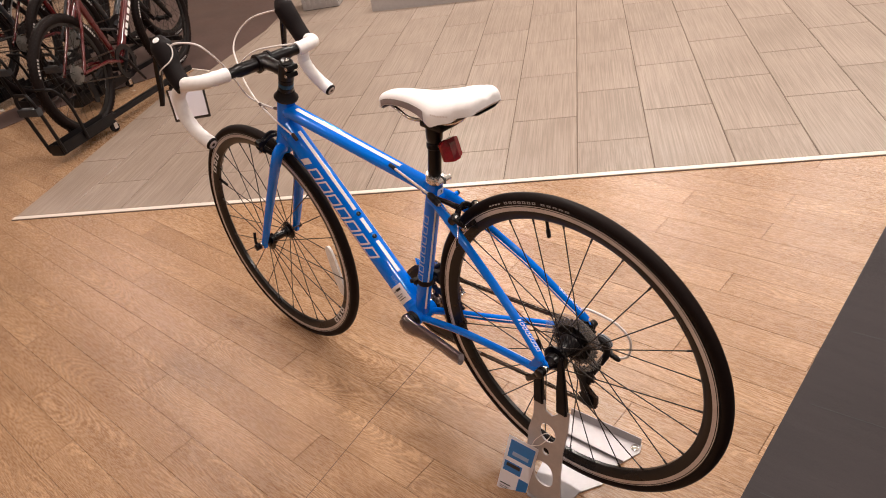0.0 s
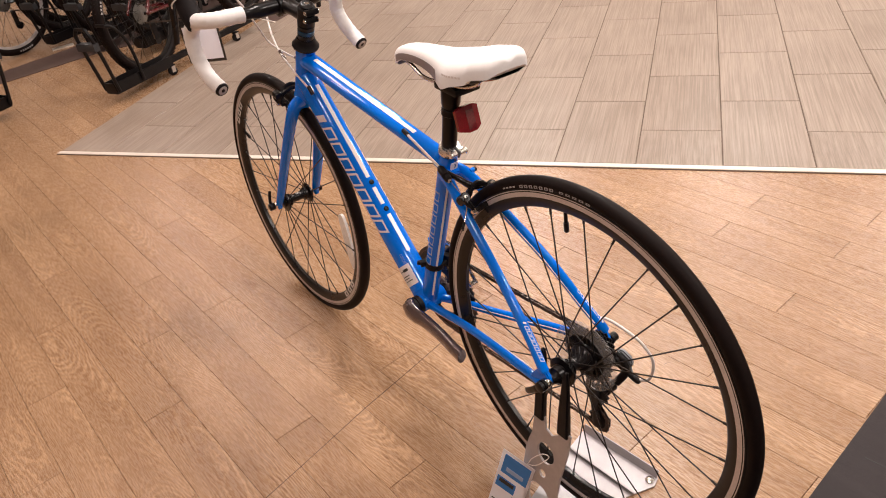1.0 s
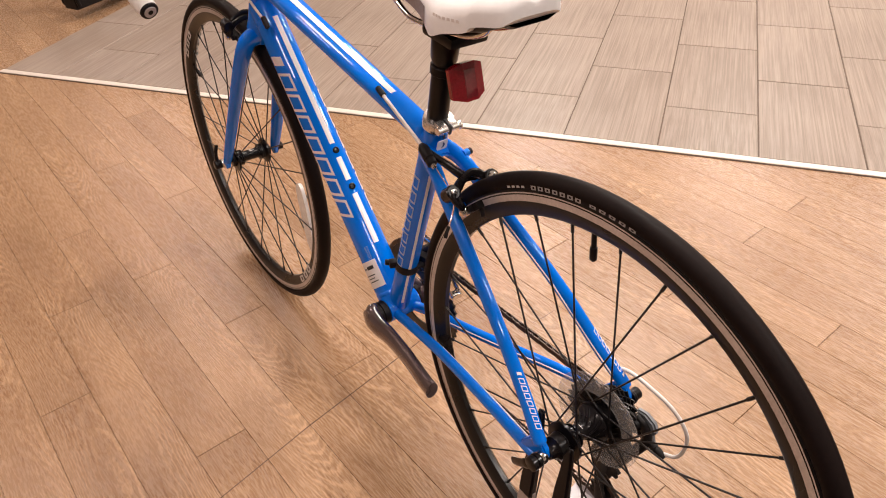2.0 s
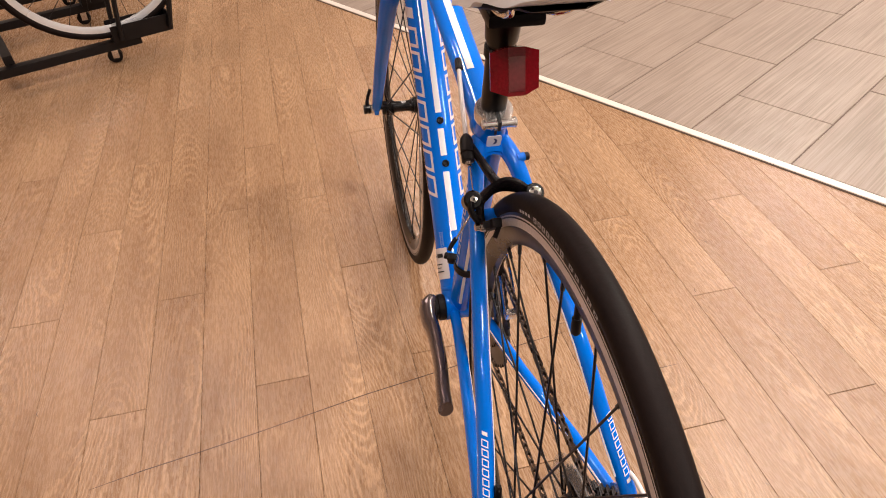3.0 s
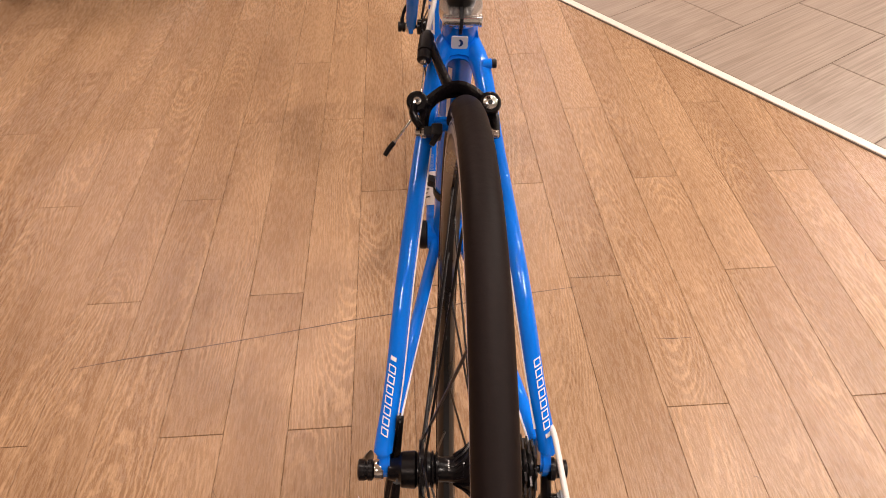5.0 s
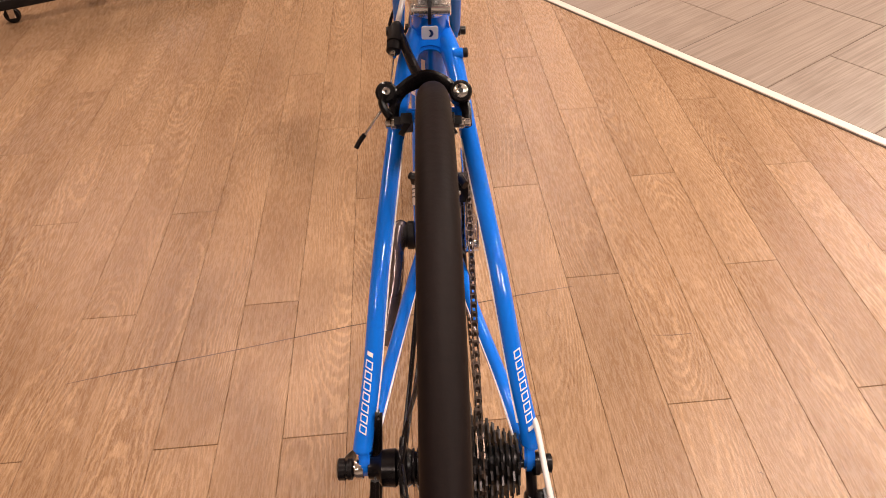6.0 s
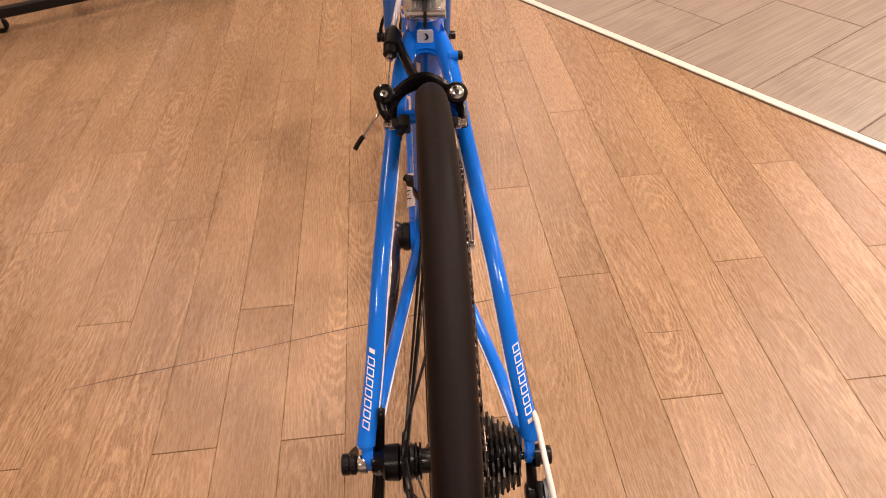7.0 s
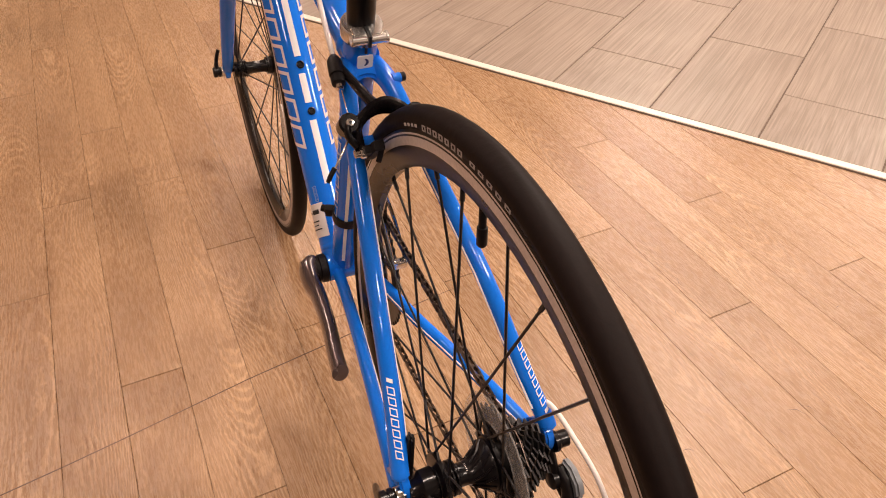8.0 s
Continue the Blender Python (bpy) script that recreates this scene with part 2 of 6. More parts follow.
def clear_plastic():
    m, t, b = nodes_of("smoked_clear_plastic")
    b.inputs["Base Color"].default_value = (0.55, 0.52, 0.50, 1)
    b.inputs["Roughness"].default_value = 0.12
    b.inputs["Alpha"].default_value = 0.22
    return m


CLEAR = clear_plastic()
# glossier, slightly paler red that stands in for the sheen on the reflector
REDSHEEN = surface("red_reflector_sheen", (0.17, 0.010, 0.016), 0.10, grain=0.25, scale=300, bump=0.06, coat=0.9)
SILVERRIM = surface("silver_rim", (0.80, 0.79, 0.80), 0.28, metal=0.5, grain=0.05)
REFLECTOR = surface("clear_wheel_reflector", (0.86, 0.82, 0.80), 0.15, grain=0.12, scale=700, bump=0.3, coat=0.8)

# ---- shape helpers ----
def part(name, bm, material, parent=None, label="", smooth=True):
    """Links a bmesh as one mesh object under a thing or a part."""
    me = bpy.data.meshes.new(name)
    bmesh.ops.recalc_face_normals(bm, faces=bm.faces)
    bm.to_mesh(me)
    bm.free()
    me.materials.append(material)
    if smooth:
        me.polygons.foreach_set("use_smooth", [True] * len(me.polygons))
        me.set_sharp_from_angle(angle=radians(40))
    ob = new(name, me)
    if parent is not None:
        ob.parent = parent
    if label:
        tagged(ob, label)
    return ob


def thing(name, m, label, category, group=""):
    ob = new(name)
    ob.empty_display_size = 0.05
    ob.matrix_world = m
    return tagged(ob, label, category, group)


def V(*a):
    return Vector(a)


def smooth_path(pts, n):
    """Catmull-Rom through the points, n steps a piece."""
    p = [Vector(q) for q in pts]
    p = [2 * p[0] - p[1], *p, 2 * p[-1] - p[-2]]
    out = []
    for a, b, c, d in zip(p, p[1:], p[2:], p[3:]):
        for k in range(n):
            s = k / n
            out.append(0.5 * (2 * b + (c - a) * s + (2 * a - 5 * b + 4 * c - d) * s * s + (3 * b - a - 3 * c + d) * s ** 3))
    return out + [p[-2]]


def sweep(bm, pts, radii, sides=12, up=(0, 1, 0), caps=True):
    """A tube along pts. radii: one number, or for each point a number or (across, along up)."""
    pts = [Vector(p) for p in pts]
    if not isinstance(radii, (list, tuple)):
        radii = [radii] * len(pts)
    rings = []
    ref = Vector(up)
    for k, p in enumerate(pts):
        tan = (pts[min(k + 1, len(pts) - 1)] - pts[max(k - 1, 0)]).normalized()
        side = tan.cross(ref)
        if side.length < 1e-4:
            side = tan.cross(Vector((0.3, 0.2, 0.9)))
        side.normalize()
        ref = side.cross(tan).normalized()
        r = radii[k]
        ra, rb = r if isinstance(r, (list, tuple)) else (r, r)
        rings.append([bm.verts.new(p + side * ra * math.cos(a) + ref * rb * math.sin(a))
                      for a in (2 * math.pi * j / sides for j in range(sides))])
    for a, b in zip(rings, rings[1:]):
        for j in range(sides):
            bm.faces.new((a[j], a[(j + 1) % sides], b[(j + 1) % sides], b[j]))
    if caps:
        bm.faces.new(rings[0][::-1])
        bm.faces.new(rings[-1])
    return rings


def lathe(bm, profile, centre, axis=(0, 1, 0), sides=24, closed=False):
    """Turns a profile of (along axis, radius) about the axis through centre."""
    ax = Vector(axis).normalized()
    u = ax.orthogonal().normalized()
    w = ax.cross(u)
    c = Vector(centre)
    rings = []
    for h, r in profile:
        rings.append([bm.verts.new(c + ax * h + (u * math.cos(a) + w * math.sin(a)) * r)
                      for a in (2 * math.pi * j / sides for j in range(sides))])
    pairs = list(zip(rings, rings[1:])) + ([(rings[-1], rings[0])] if closed else [])
    for a, b in pairs:
        for j in range(sides):
            bm.faces.new((a[j], a[(j + 1) % sides], b[(j + 1) % sides], b[j]))
    if not closed:
        bm.faces.new(rings[0][::-1])
        bm.faces.new(rings[-1])


def box(bm, size, m=None, bevel=0.0):
    r = bmesh.ops.create_cube(bm, size=1.0)
    verts = r["verts"]
    bmesh.ops.scale(bm, vec=size, verts=verts)
    if bevel:
        edges = list({e for v in verts for e in v.link_edges})
        res = bmesh.ops.bevel(bm, geom=edges, offset=bevel, segments=2, affect="EDGES", profile=0.7)
        verts = list({v for f in res["faces"] for v in f.verts} | {v for v in verts if v.is_valid})
    if m is not None:
        bmesh.ops.transform(bm, matrix=m, verts=verts)


def plate(bm, loops, thickness, m):
    """A flat plate in its own xy plane: the first loop is the outline, the others are holes; then placed by m."""
    edges = []
    for loop in loops:
        vs = [bm.verts.new((x, y, 0)) for x, y in loop]
        edges += [bm.edges.new((a, b)) for a, b in zip(vs, vs[1:] + vs[:1])]
    faces = [f for f in bmesh.ops.triangle_fill(bm, use_beauty=True, edges=edges)["geom"] if isinstance(f, bmesh.types.BMFace)]
    ext = bmesh.ops.extrude_face_region(bm, geom=faces)
    moved = [v for v in ext["geom"] if isinstance(v, bmesh.types.BMVert)]
    bmesh.ops.translate(bm, vec=(0, 0, thickness), verts=moved)
    bmesh.ops.transform(bm, matrix=m, verts=list({v for f in bm.faces for v in f.verts}))


def ring_loop(cx, cy, rx, ry, n=24, power=2.0):
    out = []
    for k in range(n):
        a = 2 * math.pi * k / n
        c, s = math.cos(a), math.sin(a)
        out.append((cx + rx * math.copysign(abs(c) ** (2 / power), c), cy + ry * math.copysign(abs(s) ** (2 / power), s)))
    return out


def frame_of(a, b, up):
    tan = (Vector(b) - Vector(a)).normalized()
    side = tan.cross(Vector(up)).normalized()
    return tan, side, side.cross(tan).normalized()


def wrap(bm, tube, s0, s1, a0, a1, lift=0.0006, steps=(10, 4), slant=0.0):
    """A thin patch that lies on a straight tube (a, b, radii at a, radii at b, up) from s0 to s1 along it and a0 to a1 degrees round it."""
    a, b, ra, rb, up = tube
    a, b = Vector(a), Vector(b)
    tan, side, top = frame_of(a, b, up)
    grid = []
    for i in range(steps[0] + 1):
        row = []
        for j in range(steps[1] + 1):
            q = j / steps[1]
            s = s0 + (s1 - s0) * i / steps[0] + slant * (q - 0.5)
            ang = radians(a0 + (a1 - a0) * q)
            r0, r1 = ra[0] + (rb[0] - ra[0]) * s + lift, ra[1] + (rb[1] - ra[1]) * s + lift
            row.append(bm.verts.new(a.lerp(b, s) + side * r0 * math.cos(ang) + top * r1 * math.sin(ang)))
        grid.append(row)
    for p, q in zip(grid, grid[1:]):
        for j in range(steps[1]):
            bm.faces.new((p[j], p[j + 1], q[j + 1], q[j]))


STROKES = ((0.0, 0.16, 0.0, 1.0), (0.84, 1.0, 0.0, 1.0), (0.16, 0.84, 0.86, 1.0), (0.16, 0.84, 0.0, 0.14))


def glyph_blocks(name, tube, s0, s1, a0, a1, count, material, parent, label, gap=0.22, slant=0.0, lead=False):
    """Plain slanted outlined blocks in the place of lettering along a tube; lead: a solid block comes first."""
    step = (s1 - s0) / count
    bm = bmesh.new()

    def patch_(p, q, v0, v1):
        shift = slant * ((v0 + v1) / 2 - 0.5)
        wrap(bm, tube, p + shift, q + shift, a0 + (a1 - a0) * v0, a0 + (a1 - a0) * v1, 0.0007, (3, max(2, int(6 * (v1 - v0)))), slant * (v1 - v0))
    for k in range(count):
        p, q = s0 + k * step, s0 + (k + 1 - gap) * step
        if lead and k == 0:
            e = (q - p) * 0.12
            patch_(p + e * 2, q - e * 2, 0.10, 0.90)
            continue
        for u0, u1, v0, v1 in STROKES:
            patch_(p + (q - p) * u0, p + (q - p) * u1, v0, v1)
    return part(name, bm, material, parent, label)

# ---- large structure ----
LINE_A, LINE_B = V(2.893, 0.318, 0), V(0.087, -1.645, 0)      # the cream strip between oak and tile
ALONG = (LINE_B - LINE_A).normalized()                        # towards the carpet
AWAY = V(ALONG.y, -ALONG.x, 0) if V(ALONG.y, -ALONG.x, 0).y < 0 else V(-ALONG.y, ALONG.x, 0)


def slab(name, corners, top, depth, material, label, category=""):
    bm = bmesh.new()
    f = bm.faces.new([bm.verts.new((x, y, top)) for x, y in corners])
    ext = bmesh.ops.extrude_face_region(bm, geom=[f])
    bmesh.ops.translate(bm, vec=(0, 0, -depth), verts=[v for v in ext["geom"] if isinstance(v, bmesh.types.BMVert)])
    return tagged(part(name, bm, material, smooth=False), label, category, kind="structure")


X0, X1, Y0, Y1 = -4.5, 9.0, -8.5, 6.0
floor = slab("floor", ((X0, Y0), (X1, Y0), (X1, Y1), (X0, Y1)), -0.004, 0.2, SEAM, "oak-look vinyl plank floor with dark seams", "floor")


def wall(name, x0, y0, x1, y1):
    slab(name, ((x0, y0), (x1, y0), (x1, y1), (x0, y1)), ROOM_H, ROOM_H + 0.2, PLASTER, "plain warm beige painted shop wall", "wall")


wall("wall_north", X0 - 0.2, Y1, X1 + 0.2, Y1 + 0.2)
wall("wall_south", X0 - 0.2, Y0 - 0.2, X1 + 0.2, Y0)
wall("wall_east", X1, Y0, X1 + 0.2, Y1)
wall("wall_west", X0 - 0.2, Y0, X0, Y1)
slab("ceiling", ((X0 - 0.2, Y0 - 0.2), (X1 + 0.2, Y0 - 0.2), (X1 + 0.2, Y1 + 0.2), (X0 - 0.2, Y1 + 0.2)), ROOM_H + 0.2, 0.198, CEILING, "plain pale shop ceiling", "ceiling")

# dark floor behind the bicycle, its edge slightly askew to the oak planks
charcoal_floor = slab("charcoal_floor", ((X0, Y0), (0.32, Y0), (-0.216, -1.297), (-0.302, -0.145), (-0.43, 1.6), (-0.76, Y1), (X0, Y1)), 0.0010, 0.02, CHARCOAL, "dark charcoal vinyl plank floor beside the oak floor", "floor")
for k in range(-6, 5):
    sb = bmesh.new()
    yy = -0.208 + k * 0.2945
    box(sb, (3.2, 0.0016, 0.0006), pose(-0.300 + 0.5 * (-0.043 - 0.095 * (yy + 0.145)) - 1.6, yy - 0.14, 0.0011, 0, 0, 6.0))
    part("floor_joint", sb, INK, charcoal_floor, smooth=False)

# tile field: everything on the far side of the strip, from its end to the carpet
tile_corners = [LINE_A, LINE_A + ALONG * 3.9, LINE_A + ALONG * 5.7 + AWAY * 2.9, LINE_A + ALONG * 5.7 + AWAY * 5.2, LINE_A + AWAY * 7.0]


def tile_bed():
    bm = bmesh.new()
    bm.faces.new([bm.verts.new((p.x, p.y, 0.0008)) for p in tile_corners])
    return tagged(part("tile_floor", bm, GROUT, smooth=False), "grey-beige brushed porcelain tile floor with thin dark joints", "floor", kind="structure")


tile_floor = tile_bed()
strip_bm = bmesh.new()
mid = LINE_A + ALONG * 1.95
box(strip_bm, (3.9, 0.026, 0.010), Matrix.LocRotScale(mid + V(0, 0, 0.0005), Euler((0, 0, math.atan2(ALONG.y, ALONG.x))), None), 0.003)
trim = tagged(part("trim", strip_bm, STRIP), "cream transition strip between oak planks and tiles", "trim", kind="structure")

for side in (1, -1):
    bm = bmesh.new()
    box(bm, (3.9, 0.0035, 0.006), Matrix.LocRotScale(mid + AWAY * side * 0.0150 + V(0, 0, 0.0006), Euler((0, 0, math.atan2(ALONG.y, ALONG.x))), None), 0.001)
    part("joint", bm, GROUT, trim, "dark joint along the strip", smooth=False)

# dark floor inlay and low step by the far displays
slab("dark_inlay", ((3.84, -1.275), (4.13, -1.24), (4.40, -0.30), (4.364, 0.316), (4.20, 1.3), (4.46, 1.3), (4.628, 0.269), (4.76, -0.38),
                    (6.55, -1.60), (7.0, -2.4), (5.0, -2.85), (4.566, -2.433), (4.24, -2.015)), 0.0035, 0.01, DARKFLOOR, "dark brown glossy floor inlay", "floor")
slab("display_step", ((3.641, -2.592), (2.978, -2.989), (1.3, -4.0), (1.85, -4.95), (4.2, -3.54)), 0.09, 0.09, STEPGREY, "low pale grey display step beside the tiles", "step")
inlay_edge = bmesh.new()
box(inlay_edge, (0.30, 0.012, 0.008), pose(3.985, -1.262, 0.004, 0, 0, 7), 0.002)
tagged(part("inlay_trim", inlay_edge, STRIP), "pale metal edge of the dark floor inlay", "trim", kind="structure")

# ---- the bicycle ----
YAW_DEG, LEAN_DEG, PITCH_DEG, AXLE_H, BASE = 0.671, 2.610, 2.342, 0.3757, 0.9965
BIKE_M = Matrix.Translation((0, 0, AXLE_H)) @ Euler((0, 0, radians(YAW_DEG))).to_matrix().to_4x4() @ Euler((radians(LEAN_DEG), 0, 0)).to_matrix().to_4x4() @ Euler((0, radians(PITCH_DEG), 0)).to_matrix().to_4x4()
bike = thing("bicycle", BIKE_M,
             "bright blue road bicycle with white saddle, held by a stand", "bicycle")
BB = V(0.424, 0, -0.066)
HT_T, HT_B = V(0.757, 0, 0.434), V(0.813, 0, 0.318)
TOP = ((0.775, -0.002, 0.408), (0.292, -0.001, 0.287), (0.0170, 0.0215), (0.0150, 0.018), (0, 1, 0))
DOWN = ((0.782, 0, 0.362), (0.424, 0, -0.066), (0.0275, 0.0250), (0.0270, 0.0275), (0, 1, 0))
SEATT = ((0.424, 0, -0.066), (0.288, 0, 0.312), (0.0175, 0.0175), (0.0165, 0.0165), (0, 1, 0))


def straight(bm, tube, sides=24, n=8):
    a, b, ra, rb, up = tube
    a, b = Vector(a), Vector(b)
    sweep(bm, [a.lerp(b, k / n) for k in range(n + 1)],
          [(ra[0] + (rb[0] - ra[0]) * k / n, ra[1] + (rb[1] - ra[1]) * k / n) for k in range(n + 1)], sides, up)


def bicycle_frame():
    bm = bmesh.new()
    for tube in (TOP, DOWN, SEATT):
        straight(bm, tube)
    sweep(bm, [HT_B, HT_B.lerp(HT_T, 0.12), HT_B.lerp(HT_T, 0.5), HT_B.lerp(HT_T, 0.9), HT_T], [0.0235, 0.0215, 0.0205, 0.0215, 0.0225], 24)
    lathe(bm, ((-0.034, 0.017), (-0.033, 0.0205), (0.025, 0.0205), (0.026, 0.017)), BB, (0, 1, 0), 28)
    # weld beads
    for c, ax, r in ((V(0.752, 0, 0.402), V(0.483, 0, 0.121), 0.0185), (V(0.762, 0, 0.338), V(0.358, 0, 0.428), 0.0245),
                     (V(0.312, 0, 0.292), V(0.483, 0, 0.121), 0.0175), (V(0.441, 0, -0.045), V(0.358, 0, 0.428), 0.026)):
        ax.normalize()
        lathe(bm, ((-0.006, r - 0.001), (-0.003, r + 0.0015), (0.003, r + 0.0015), (0.006, r - 0.001)), c, ax, 24)
    for s in (1, -1):
        w = 0.0 if s > 0 else 0.0115            # the chain side stands further out
        stay = smooth_path([(0.300, s * 0.012, 0.276), (0.266, s * 0.0225, 0.262), (0.204, s * 0.0350, 0.212), (0.114, s * (0.0500 + w * 0.5), 0.132), (0.050, s * (0.0595 + w * 0.9), 0.063), (0.014, s * (0.0676 + w * 1.05), 0.024), (0.006, s * (0.0690 + w), 0.014)], 5)
        n = len(stay) - 1
        sweep(bm, stay, [(0.0105 + 0.0030 * max(0, 1 - k / 9) - 0.0015 * k / n - (0.003 if k > n - 2 else 0), 0.0080 + 0.0022 * max(0, 1 - k / 9) + 0.0006 * k / n - (0.0022 if k > n - 2 else 0)) for k in range(n + 1)], 16)
        if s > 0:
            mids = [(0.412, 0.0130, -0.0685), (0.36, 0.0192, -0.0575), (0.25, 0.0342, -0.0355), (0.12, 0.0530, -0.0205)]
        else:
            mids = [(0.412, -0.0215, -0.0685), (0.36, -0.0320, -0.0610), (0.25, -0.0450, -0.0440), (0.12, -0.0660, -0.0240)]
        chain_st = smooth_path(mids + [(0.014, s * (0.069 + w), -0.0115)], 5)
        n = len(chain_st) - 1
        sweep(bm, chain_st, [(0.0094 - 0.0012 * k / n, 0.0080 - 0.0004 * k / n) for k in range(n + 1)], 16)
        # dropout: cast end piece round the axle
        plate(dp := bmesh.new(), [[(0.024, 0.014), (0.014, 0.021), (0.003, 0.018), (-0.004, 0.011), (-0.006, 0.002), (-0.004, -0.006), (0.003, -0.013), (0.014, -0.020), (0.030, -0.021), (0.040, -0.006)]],
              0.0095, Matrix(((1, 0, 0, 0), (0, 0, -1, s * (0.0673 + w) + 0.00475), (0, 1, 0, 0), (0, 0, 0, 1))))
        bmesh.ops.bevel(dp, geom=[e for e in dp.edges if e.calc_face_angle(0) > 1.2], offset=0.0022, segments=2, affect="EDGES")
        me = bpy.data.meshes.new("tmp")
        bmesh.ops.recalc_face_normals(dp, faces=dp.faces)
        dp.to_mesh(me)
        dp.free()
        bm.from_mesh(me)
        bpy.data.meshes.remove(me)
    # bridge between the stays and seat cluster gusset
    sweep(bm, [(0.226, -0.034, 0.228), (0.226, 0.034, 0.228)], 0.007, 12, (0, 0, 1))
    plate(web := bmesh.new(), [[(-0.016, 0.004), (0.016, 0.004), (0.0215, -0.014), (0.0270, -0.034), (0.0185, -0.030), (0.0120, -0.017), (0.006, -0.0125), (0.0, -0.0115), (-0.006, -0.0125), (-0.0120, -0.017), (-0.0185, -0.030), (-0.0270, -0.034), (-0.0215, -0.014)]],
          0.010, Matrix.Translation((0.2835, 0, 0.2815)) @ Matrix(((0, 0.62, 0.78, 0), (1, 0, 0, 0), (0, 0.78, -0.62, 0), (0, 0, 0, 1))))
    bmesh.ops.recalc_face_normals(web, faces=web.faces)
    bmesh.ops.bevel(web, geom=[e for e in web.edges if e.calc_face_angle(0) > 1.0], offset=0.003, segments=2, affect="EDGES")
    me = bpy.data.meshes.new("tmp")
    web.to_mesh(me)
    web.free()
    bm.from_mesh(me)
    bpy.data.meshes.remove(me)
    return part("frame", bm, BLUE, bike, "glossy bright blue welded aluminium frame")


frame_part = bicycle_frame()


def ridge_stripe(tube, s0, s1, a0, a1, name="stripe", mat=DECAL_WHITE):
    bm = bmesh.new()
    wrap(bm, tube, s0, s1, a0, a1, 0.0006, (16, 3))
    return part(name, bm, mat, frame_part, "white stripe along the tube")


# angles: 0 is towards the tube's right-hand side in its plane, 90 towards the bicycle's left
ridge_stripe(DOWN, 0.06, 0.478, 168, 188)
ridge_stripe(DOWN, 0.522, 0.596, 168, 188)
ridge_stripe(DOWN, 0.640, 0.80, 168, 188)
ridge_stripe(TOP, 0.10, 0.80, 158, 184)
ridge_stripe(SEATT, 0.08, 0.86, 18, 32, "pinstripe")
for a0, a1 in ((82, 140), (-82, -140)):
    glyph_blocks("lettering", DOWN, 0.155, 0.705, a0, a1, 8, DECAL_PINK, frame_part, "silver-pink lettering shown as outlined blocks", slant=0.026, gap=0.16, lead=True)
glyph_blocks("model_lettering", SEATT, 0.30, 0.80, 68, 110, 7, DECAL_PALE, frame_part, "pale model lettering shown as outlined blocks")
glyph_blocks("small_lettering", DOWN, 0.80, 0.84, 128, 140, 6, DECAL_PALE, frame_part, "small pale lettering shown as outlined blocks")
for s in (1, -1):
    w = 0.0 if s > 0 else 0.0115
    stay_line = ((0.088, s * (0.0538 + w * 0.70), 0.1045), (0.020, s * (0.0655 + w), 0.031), (0.0096, 0.0086), (0.0093, 0.0087), (0, 1, 0))
    ends = (0.31, 1.05) if s > 0 else (1.06, 0.32)
    glyph_blocks("stay_lettering", stay_line, *ends, 148 if s > 0 else 216, 190 if s > 0 else 174, 8, DECAL_WHITE, frame_part, "white lettering on the seat stay shown as outlined blocks", gap=0.22, slant=0.03, lead=True)
    bm = bmesh.new()
    sweep(bm, [(0.204, s * 0.0272, 0.2150), (0.114, s * (0.0420 + w * 0.5), 0.1340), (0.050, s * (0.0515 + w * 0.9), 0.0650), (0.020, s * (0.0575 + w), 0.0330)], 0.0014, 6)
    part("pinstripe", bm, DECAL_WHITE, frame_part)
    bm = bmesh.new()
    sweep(bm, smooth_path([(0.36, 0.0122, -0.0550), (0.25, 0.0270, -0.0335), (0.12, 0.0458, -0.0165), (0.03, 0.0590, -0.0085)] if s > 0 else [(0.36, -0.0248, -0.0585), (0.25, -0.0378, -0.0415), (0.12, -0.0586, -0.0215), (0.03, -0.0702, -0.0090)], 4), 0.0011, 6)
    part("pinstripe", bm, DECAL_WHITE, frame_part)

# head badge-like square on the seat tube, bottle bosses, shop sticker
st_dir = (Vector(SEATT[1]) - Vector(SEATT[0])).normalized()
st_back = V(-st_dir.z, 0, st_dir.x)
emblem_m = Matrix.Translation(Vector(SEATT[0]).lerp(Vector(SEATT[1]), 0.947) + st_back * 0.0158) @ Matrix(((0, st_dir.x, st_back.x, 0), (-1, 0, 0, 0), (0, st_dir.z, st_back.z, 0), (0, 0, 0, 1)))
bm = bmesh.new()
plate(bm, [ring_loop(0, 0, 0.0080, 0.0076, 28, 7.0)], 0.0016, emblem_m)
badge = part("badge", bm, DECAL_WHITE, frame_part, "small white square emblem", smooth=False)
bm = bmesh.new()
arc_ = [(-0.0012 + 0.0046 * math.cos(radians(a)), 0.0046 * math.sin(radians(a))) for a in range(-70, 71, 14)]
plate(bm, [arc_ + [(-0.0030 + 0.0038 * math.cos(radians(a)), 0.0044 * math.sin(radians(a))) for a in range(60, -61, -15)]], 0.0006, emblem_m @ Matrix.Translation((0, 0, 0.0014)))
part("badge_mark", bm, BADGEBLUE, badge, "dark blue crescent on the emblem", smooth=False)
bm = bmesh.new()
wrap(bm, SEATT, 0.972, 1.0, -5, 5, 0.0007, (2, 2))
part("seat_slot", bm, INK, frame_part, "dark slot in the seat tube")
